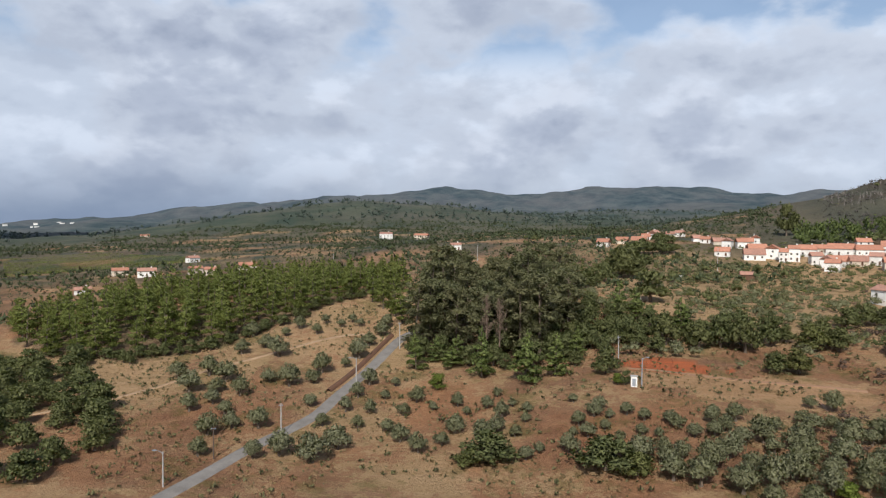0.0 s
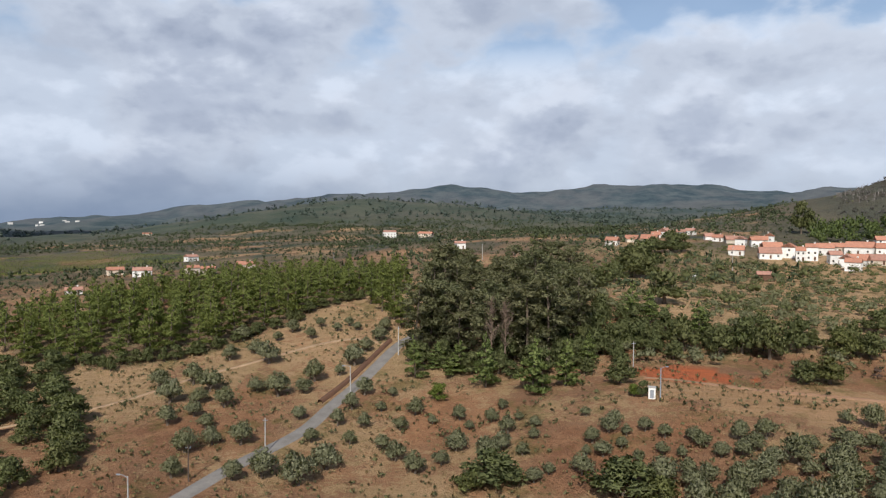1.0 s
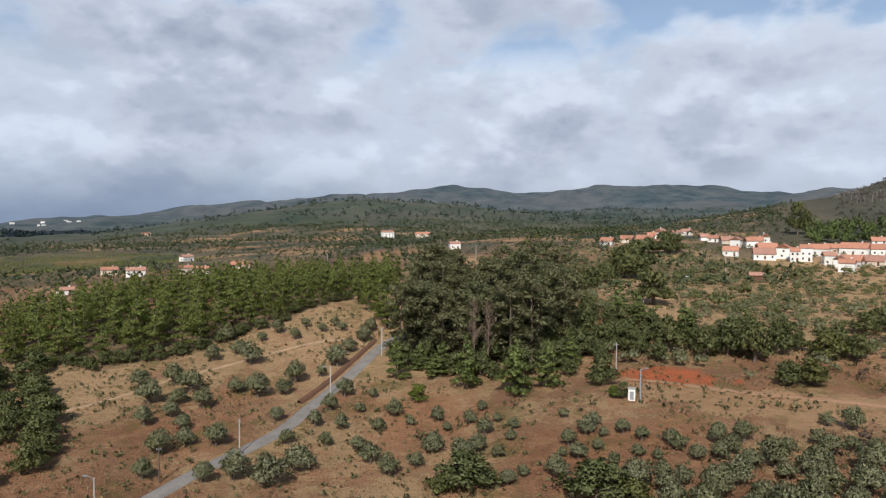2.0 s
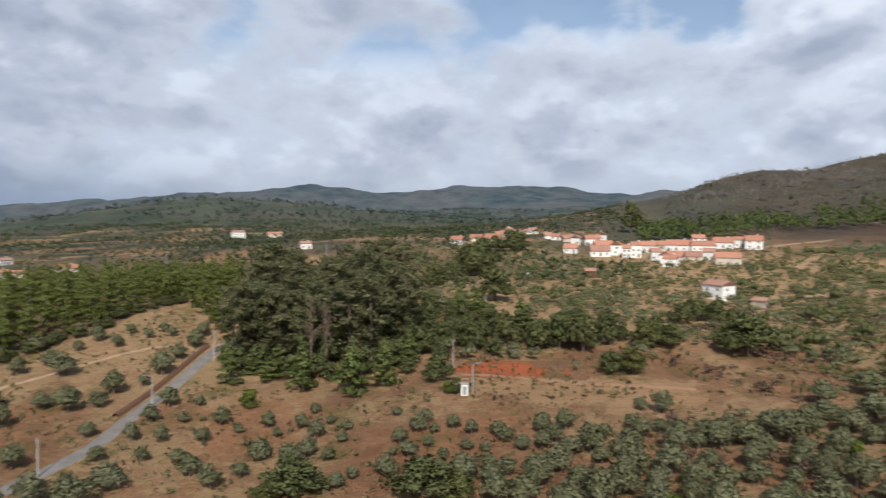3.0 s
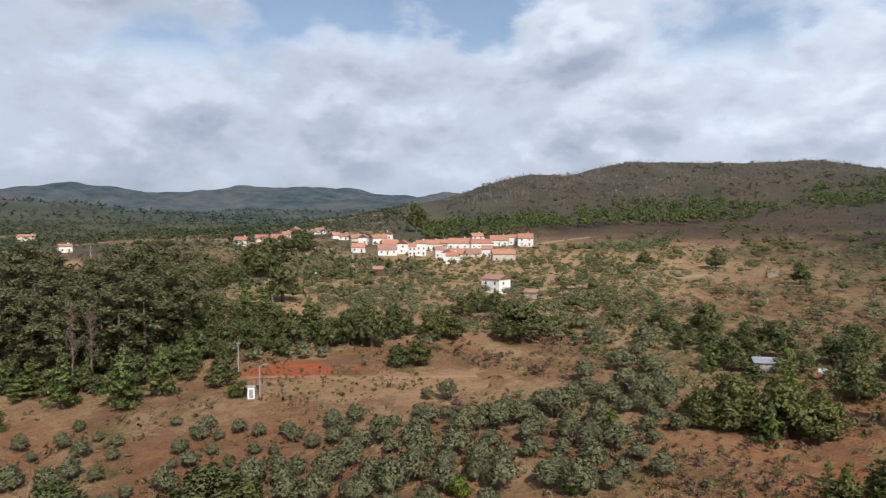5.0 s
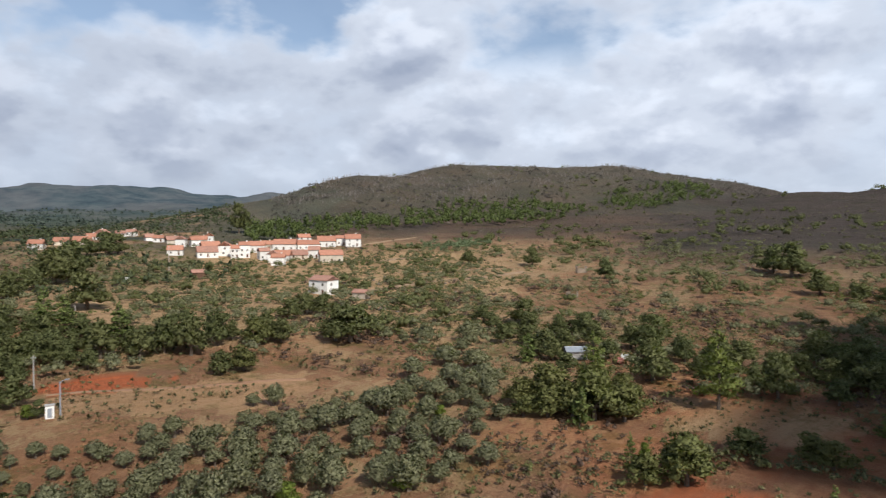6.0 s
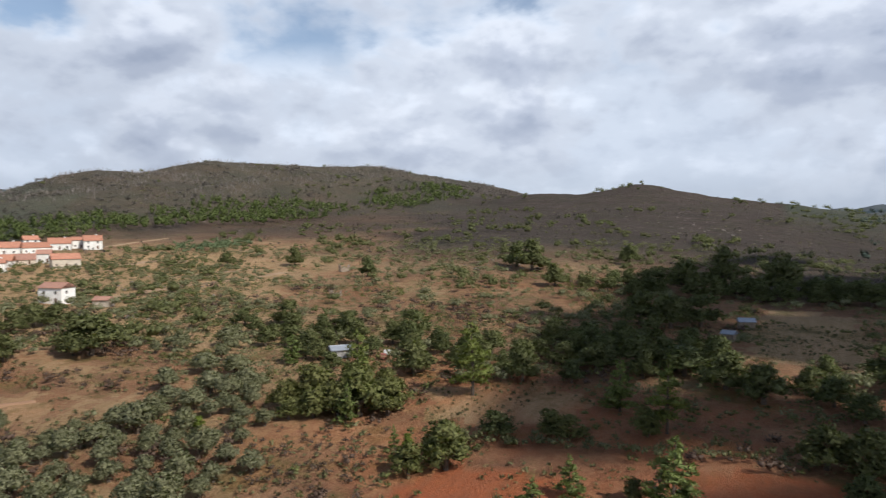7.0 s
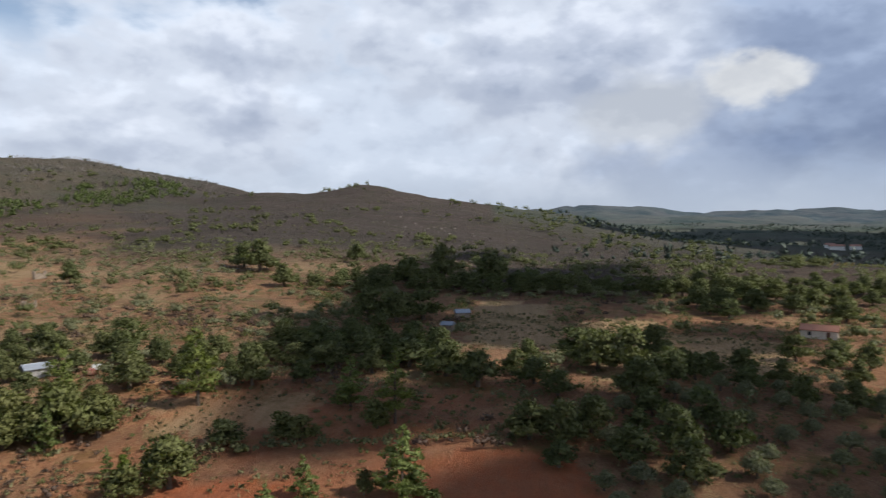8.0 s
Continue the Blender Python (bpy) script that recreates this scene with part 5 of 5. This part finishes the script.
def house(x, y, w, d, h, turn, wall_mat, roof_mat, label, name="house", windows=True, chimney=True, hip=False, pitch=0.42):
    """A rendered house with tiled roof. Its front looks along local -y; the ridge runs along x. h: height of the ridge."""
    az = math.atan2(x - 7, y)
    spots = [ground_z(x + i, y + j) for i in (-w / 2, w / 2) for j in (-d / 2, d / 2)]
    thing = new(name)
    tagged(thing, label, "house" if name == "house" else name.replace("_", " "), "village houses" if name == "house" else "")
    base = min(spots)
    rise = d / 2 * pitch
    top = max(2.2, h - rise) + (ground_z(x, y) - base)
    X, Y = w / 2, d / 2
    s = Soup()
    in_x = Y if hip else 0
    if hip:
        s.box(-X, -Y, -1.2, X, Y, top)
    else:
        s.add([(-X, -Y, -1.2), (X, -Y, -1.2), (X, Y, -1.2), (-X, Y, -1.2), (-X, -Y, top), (X, -Y, top), (X, Y, top), (-X, Y, top), (-X, 0, top + rise), (X, 0, top + rise)],
              [(0, 1, 5, 4), (2, 3, 7, 6), (1, 2, 6, 9, 5), (3, 0, 4, 8, 7), (3, 2, 1, 0), (4, 5, 9, 8), (6, 7, 8, 9)])
    part("wall", s, wall_mat, thing)
    r = Soup()
    o, th = 0.45, 0.22
    e = top - o * pitch * 0.9
    ex, ey = X + (o if hip else 0.3), Y + o
    lo = [(-ex, -ey, e), (ex, -ey, e), (ex, ey, e), (-ex, ey, e), (-X - 0.3 + in_x, 0, top + rise + 0.04), (X + 0.3 - in_x, 0, top + rise + 0.04)]
    v = lo + [(a, q, z + th) for a, q, z in lo]
    r.add(v, [(6, 7, 11, 10), (8, 9, 10, 11), (7, 8, 11), (9, 6, 10), (1, 0, 4, 5), (3, 2, 5, 4), (2, 1, 5), (0, 3, 4), (0, 1, 7, 6), (1, 2, 8, 7), (2, 3, 9, 8), (3, 0, 6, 9)])
    r.tube((-X - 0.3 + in_x, 0, top + rise + th), (X + 0.3 - in_x, 0, top + rise + th), 0.14, 0.14, 6)
    part("roof", r, roof_mat, thing)
    if chimney:
        c = Soup()
        c.box(X * 0.45 - 0.35, -0.3 + Y * 0.3, top, X * 0.45 + 0.35, 0.3 + Y * 0.3, top + rise + 0.9)
        c.box(X * 0.45 - 0.45, -0.4 + Y * 0.3, top + rise + 0.9, X * 0.45 + 0.45, 0.4 + Y * 0.3, top + rise + 1.05)
        part("chimney", c, wall_mat, thing)
    floor0 = ground_z(x, y) - base
    if windows:
        storeys = max(1, int((top - floor0) / 2.5))
        n = max(2, int(w / 3.6))
        for k in range(storeys):
            for i in range(n):
                px = (i + 0.5) / n * w - X
                pz = floor0 + 1.5 + k * 2.7
                if pz + 0.9 > top:
                    continue
                if k == 0 and i == n // 2:
                    dr = part("door", DOORM, None, thing)
                    dr.matrix_basis = pose(px, -Y - 0.01, floor0)
                    continue
                wn = part("window", WIN, None, thing)
                wn.matrix_basis = pose(px, -Y - 0.01, pz)
                part("pane", PANE, None, wn)
            for sx in (1, -1):
                if floor0 + 2.4 + k * 2.7 < top + 0.4:
                    wn = part("window", WIN, None, thing)
                    wn.matrix_basis = pose(sx * (X + 0.01), rng.uniform(-0.25, 0.25) * d, floor0 + 1.5 + k * 2.7, 0, 0, 90 * sx)
                    part("pane", PANE, None, wn)
    thing.matrix_basis = pose(x, y, base, 0, 0, -math.degrees(az) + turn)
    return thing


WHITE_LABEL = "whitewashed village house with orange clay tile roof"
CREAM_LABEL = "cream rendered village house with weathered tile roof"
# x, y, front, ridge height, turn, white walls
VILLAGE_LOW = [(233, 342, 13.1, 7.3, 4, 0), (287, 396, 10.3, 8.6, -6, 1), (273, 407, 12.3, 7.2, 5, 1), (284, 406, 6.7, 7.0, -4, 1), (264, 422, 8.3, 7.6, 8, 1), (237, 400, 14.3, 7.2, -5, 0), (251, 397, 14.5, 6.5, 4, 0), (236, 364, 6.9, 7.0, -3, 0), (225, 364, 10.7, 5.4, 6, 0), (214, 364, 10.3, 5.8, -8, 1), (202, 347, 7.1, 6.6, 3, 0), (206, 371, 6.0, 7.0, 5, 1), (206, 360, 5.0, 6.9, 84, 1)]
VILLAGE_HIGH = [(200, 383, 6.1, 9.4, -4, 1), (194, 383, 4.7, 7.9, 6, 0), (218, 402, 9.4, 6.7, 3, 1), (228, 408, 8.1, 5.8, -6, 0), (194, 396, 8.4, 8.4, 80, 1), (182, 394, 11.5, 6.4, -6, 1), (196, 421, 10.9, 5.7, 10, 0), (169, 408, 8.5, 5.6, -8, 1), (188, 446, 7.1, 6.8, 75, 1), (197, 445, 7.1, 6.4, 8, 1), (217, 469, 5.4, 6.1, 85, 1)]
VILLAGE_FAR = [(205, 455, 8.1, 5.6, -10, 0), (189, 463, 8.1, 4.8, 12, 0), (184, 474, 6.7, 4.6, -8, 1), (181, 483, 5.6, 4.6, 10, 1), (187, 535, 7.0, 5.0, -12, 1), (177, 528, 6.5, 4.4, 8, 1), (165, 528, 9.3, 6.0, 70, 1), (151, 505, 6.2, 4.6, 10, 1), (137, 474, 10.4, 5.0, -6, 0), (126, 477, 8.4, 4.8, 5, 0), (109, 462, 8.1, 5.4, -10, 0)]
for x, y, w, h, turn, white in VILLAGE_LOW + VILLAGE_HIGH + VILLAGE_FAR:
    deep = min(9.5, max(6.0, w * 0.85))
    house(x, y, w, deep, h * 0.95, turn + rng.uniform(-14, 14), M_LIME_WALL if white or rng.random() < 0.35 else M_CREAM, M_TILE if rng.random() < 0.68 else M_TILE_OLD, WHITE_LABEL if white else CREAM_LABEL, chimney=rng.random() < 0.6, pitch=rng.uniform(0.5, 0.66))
house(173, 257, 10.0, 7.5, 7.6, -40, M_LIME_WALL, M_TILE_OLD, "white farmhouse with faded red roof standing among trees", chimney=False)
house(179, 238, 6.0, 4.5, 3.4, -30, M_CREAM, M_TILE_OLD, "small shed with rusty tile roof", "shed", False, False)
house(146, 321, 7.6, 5.0, 4.2, 5, M_DOOR, M_TILE_OLD, "dark open shed with reddish roof", "shed", False, False)
house(228, -90, 10.0, 5.5, 3.7, -6, M_CREAM, M_TILE, "low house with bright red roof in the fields", chimney=False)
house(243, 20, 4.6, 3.4, 3.0, 10, M_STONE, M_STEEL, "small grey farm shed with metal roof", "shed", False, False)
house(222, 23, 3.4, 3.0, 2.4, -20, M_STONE, M_STEEL, "small grey farm shed with metal roof", "shed", False, False)
house(163, 117, 5.6, 3.6, 2.3, 14, M_CONC, M_STEEL, "low outbuilding with pale metal roof behind bushes", "shed", False, False)
# scattered farmhouses of the valley
FARMS = [(-67, 819, 15, 8.5, 8, 1), (-23, 766, 16, 7.0, -20, 0), (8, 488, 7.5, 5.0, 10, 1), (-191, 431, 11, 5.4, -4, 1), (-217, 450, 10, 5.0, 5, 0), (-161, 434, 8, 5.2, 20, 0), (-194, 356, 8, 3.8, 0, 1), (-148, 426, 8, 5.0, -12, 0), (-131, 447, 11.5, 4.6, 4, 0), (-199, 537, 9, 5.0, 30, 1), (-473, 1100, 14, 5.5, 0, 0), (-250, 340, 9, 4.5, 12, 0)]
for x, y, w, h, turn, white in FARMS:
    house(x, y, w, min(8.0, w * 0.7), h, turn, M_LIME_WALL if white else M_CREAM, M_TILE if white == 0 else M_TILE_OLD, "farmhouse with tiled roof among groves in the valley")
for i in range(9):
    x, y = -1900 + 45 * i + rng.uniform(-30, 30), 2900 + rng.uniform(-160, 160)
    house(x, y, rng.uniform(9, 18), 10, rng.uniform(5, 7), rng.uniform(-20, 20), M_LIME_WALL, M_CONC, "pale building of a distant town", windows=False, chimney=False)
for x, y, w in ((828, -361, 15), (851, -392, 11), (870, -372, 10)):
    house(x, y, w, 8, 6, 10, M_LIME_WALL, M_TILE_OLD, "white house far out on the plain", windows=False, chimney=False)


def ruin(x, y, w, h, turn):
    """Roofless granite walls with a broken top."""
    thing = new("stone_ruin")
    tagged(thing, "roofless granite ruin with broken walls on the slope", "ruin", "ruins")
    for k, (px, py, a) in enumerate(((0, -w * 0.35, 0), (w / 2, 0, 90), (-w / 2, 0, 90))):
        s = Soup()
        n, L = 6, (w if a == 0 else w * 0.7)
        for i in range(n):
            s.box(-L / 2 + L * i / n, -0.3, -0.8, -L / 2 + L * (i + 1) / n, 0.3, h * rng.uniform(0.5, 1.0))
        wl = part("wall", s, M_STONE, thing)
        wl.matrix_basis = pose(px, py, 0, 0, 0, a)
    thing.matrix_basis = pose(x, y, ground_z(x, y), 0, 0, turn)


ruin(302, 216, 4.6, 3.6, -40)
ruin(246, 180, 4.2, 2.6, -60)


# ---------------------------------------------------------------- poles and the switch cabinet
def pole(x, y, h, mat, label, arm=0.0, turn=0.0, name="street_lamp"):
    thing = new(name)
    tagged(thing, label, "street lamp" if arm else "utility pole", "poles along the lane")
    s = Soup()
    s.tube((0, 0, -0.6), (0, 0, h), 0.17, 0.1, 8)
    part("post", s, mat, thing)
    if arm:
        s = Soup()
        s.tube((0, 0, h - 0.25), (arm * 0.6, 0, h + 0.15), 0.05, 0.045, 6)
        s.tube((arm * 0.6, 0, h + 0.15), (arm, 0, h + 0.2), 0.045, 0.04, 6)
        part("arm", s, M_STEEL, thing)
        s = Soup()
        s.box(arm - 0.1, -0.14, h + 0.13, arm + 0.6, 0.14, h + 0.27)
        s.box(arm, -0.1, h + 0.06, arm + 0.5, 0.1, h + 0.13)
        part("lamp_head", s, M_STEEL, thing)
    else:
        s = Soup()
        s.tube((-0.5, 0, h - 0.5), (0.5, 0, h - 0.5), 0.05, 0.05, 5)
        for i in (-0.4, 0, 0.4):
            s.tube((i, 0, h - 0.48), (i, 0, h - 0.25), 0.05, 0.04, 6)
        part("cross_arm", s, M_STEEL, thing)
    thing.matrix_basis = pose(x, y, ground_z(x, y), 0, 0, turn)


pole(-26.5, 169, 7.2, M_CONC, "concrete street lamp at the edge of the lane", 1.4, 200)
pole(-39, 136, 7.3, M_CONC, "pale concrete utility pole beside the lane", name="utility_pole")
pole(-16.5, 197, 8.2, M_CONC, "pale concrete utility pole beside the lane", name="utility_pole")
pole(-49.5, 123, 6.6, M_WOODPOLE, "dark wooden utility pole on the olive slope", name="utility_pole")
pole(-54, 109, 6.4, M_CONC, "concrete street lamp at the edge of the lane", 1.4, 170)
pole(45.5, 178, 7.6, M_CONC, "pale concrete utility pole beside oak trees", name="utility_pole")
pole(44.4, 152, 7.0, M_STEEL, "slim steel street lamp beside the switch cabinet", 1.2, 10)
pole(76, 261, 5.2, M_CONC, "pale concrete utility pole in dry grass", name="utility_pole")
pole(143, 351, 12.5, M_CONC, "tall pale utility pole below the village", name="utility_pole")
pole(-70, 420, 9.0, M_CONC, "pale concrete utility pole behind the wood", name="utility_pole")
pole(20, 420, 10.0, M_CONC, "pale concrete utility pole behind the wood", name="utility_pole")


def cabinet(x, y):
    thing = new("switch_cabinet")
    tagged(thing, "whitewashed masonry switch cabinet with metal door and flat cap", "electric cabinet")
    s = Soup()
    s.box(-0.75, -0.5, -0.6, 0.75, 0.5, 2.5)
    part("body", s, M_LIME_WALL, thing)
    s = Soup()
    s.box(-0.9, -0.65, 2.5, 0.9, 0.65, 2.66)
    part("cap", s, M_CONC, thing)
    s = Soup()
    s.box(-0.4, -0.55, 0.2, 0.4, -0.49, 2.0)
    s.box(0.28, -0.58, 1.0, 0.32, -0.54, 1.2)
    part("door", s, M_STEEL, thing, "grey metal door")
    thing.matrix_basis = pose(x, y, ground_z(x, y), 0, 0, -16)


cabinet(42.7, 152.6)


def car(x, y, turn, mat, label):
    thing = new("car")
    tagged(thing, label, "car", "old vehicles")
    s = Soup()
    prof = [(-2.0, 0.35), (2.0, 0.35), (2.05, 0.75), (1.2, 0.9), (0.6, 1.4), (-1.1, 1.42), (-1.8, 0.95), (-2.05, 0.85)]
    n = len(prof)
    s.add([(a, q, z) for q in (-0.82, 0.82) for a, z in prof], [tuple(range(n)), tuple(range(2 * n - 1, n - 1, -1))] + [(i, i + n, (i + 1) % n + n, (i + 1) % n) for i in range(n)])
    part("body", s, mat, thing)
    s = Soup()
    s.add([(0.68, -0.7, 1.34), (0.68, 0.7, 1.34), (1.2, 0.72, 0.95), (1.2, -0.72, 0.95)], [(0, 1, 2, 3)])
    part("windscreen", s, M_PANE, thing)
    for px in (-1.3, 1.3):
        for py in (-0.8, 0.8):
            s = Soup()
            s.tube((px, py - 0.09, 0.32), (px, py + 0.09, 0.32), 0.32, 0.32, 12)
            part("wheel", s, M_DOOR, thing)
    thing.matrix_basis = pose(x, y, ground_z(x, y) + 0.02, 0, 0, turn)


M_PAINT = plain_mat("white_car_paint", (0.75, 0.75, 0.74), (0.66, 0.66, 0.65), 1.0, 0.35, 0.0, 0.5)
M_PAINT_RED = plain_mat("faded_red_paint", (0.36, 0.10, 0.08), (0.30, 0.10, 0.08), 1.0, 0.45, 0.0, 0.4)
car(118, 335, -20, M_PAINT, "old white car parked among olive trees")
car(124, 330, 15, M_PAINT, "old white car parked among olive trees")
car(166, 105, 40, M_PAINT_RED, "faded red old vehicle beside the outbuilding")
car(170, 106, 25, M_PAINT, "old white vehicle beside the outbuilding")

# ---------------------------------------------------------------- rocks, vines, canes
P_ROCK = []
for i in range(5):
    r0 = np.random.default_rng(200 + i)
    s0 = Soup()
    s0.lobe((0, 0, 0.3), (1.0, 0.8, 0.65), r0, 0.22)
    P_ROCK.append((np.concatenate(s0.v), np.array(s0.f), np.concatenate(s0.soft)))
M_ROCK = plain_mat("pale_granite", (0.27, 0.235, 0.205), (0.19, 0.165, 0.145), 0.6, 0.95)
spots = []
for cx, cy, rr, n in ((656, 112, 60, 60), (592, 64, 40, 40), (799, 54, 50, 40), (350, 162, 25, 30), (339, 169, 20, 20), (358, 142, 25, 25), (794, 519, 40, 60), (790, 567, 40, 40), (620, 620, 140, 160), (720, 560, 120, 120), (500, 600, 120, 80), (230, 262, 35, 60), (171, 213, 6, 26)):
    for _ in range(n):
        spots.append((cx + rng.normal(0, rr * 0.6), cy + rng.normal(0, rr * 0.6)))
stuff("boulders", [(x, y, k, k * rng.uniform(0.6, 1.1)) for x, y in spots for k in (rng.uniform(0.5, 1.0) if math.hypot(x, y) < 420 else rng.uniform(0.5, 1.7),)], P_ROCK, M_ROCK, "pale granite boulders strewn over the slopes", "rocks")
P_VINE = [clump_proto(300 + i, 12, 2.4, 1.3, 0.6, 1, False) for i in range(4)]
vines = []
for i in range(-60, 60):
    for j in range(-60, 60):
        x, y = -300 + i * 2.6 * 0.9 + j * 6.5 * 0.43, 570 - i * 2.6 * 0.43 + j * 6.5 * 0.9
        if inside(x, y, VINEYARD):
            vines.append((x, y, rng.uniform(0.8, 1.1), 1.0))
stuff("vineyard", vines, P_VINE, M_PINE, "green rows of vines on the plain", "vineyard")
vines = []
for i in range(-30, 30):
    for j in range(-14, 14):
        x, y = 600 + i * 2.4 * 0.9 + j * 5.0 * 0.43, -300 - i * 2.4 * 0.43 + j * 5.0 * 0.9
        vines.append((x, y, 1.0, 1.0))
stuff("vineyard", vines, P_VINE, M_DRY, "yellowing rows of vines beyond the fields", "vineyard")
P_CANE = [clump_proto(320 + i, 60, 3.0, 4.0, 0.4, 2) for i in range(4)]
canes = [(345 + rng.normal(0, 16), 352 + rng.normal(0, 9), rng.uniform(0.9, 1.5), rng.uniform(0.9, 1.3)) for _ in range(110)]
stuff("cane_thicket", canes, P_CANE, M_CANE, "tall grey-green cane thicket", "canes")
# shrub line along the red field
line = [(121, 63), (126, 49), (129, 29), (138, 3), (137, -14)]
hedge = [(a[0] + (q[0] - a[0]) * k + rng.normal(0, 1.0), a[1] + (q[1] - a[1]) * k + rng.normal(0, 1.0), rng.uniform(0.3, 0.6), rng.uniform(0.3, 0.55)) for a, q in zip(line, line[1:]) for k in np.arange(0, 1, 0.07)]
stuff("hedge", hedge, P_SMALL, M_SCRUB, "low overgrown hedge along the ploughed field", "hedge")

yard = [(x, y) for x, y in ((rng.uniform(120, 300), rng.uniform(325, 545)) for _ in range(900)) if inside(x, y, VILLAGE) and all(math.hypot(x - h[0], y - h[1]) > h[2] * 0.5 + 4 for h in VILLAGE_LOW + VILLAGE_HIGH + VILLAGE_FAR)]
stuff("garden_trees", vary(yard, 0.25, 0.6, rng), P_SMALL, M_OAK, "garden trees and hedges between the village houses", "gardens")
slope_v = [(x, y) for x, y in ((rng.uniform(110, 300), rng.uniform(255, 360)) for _ in range(520)) if free(x, y, 2) and y < 395 - 0.35 * (300 - x) * 0.3]
stuff("village_scrub", vary(slope_v, 0.25, 0.7, rng), P_SMALL, M_SCRUB, "dry scrub on the slope under the village", "scrub")
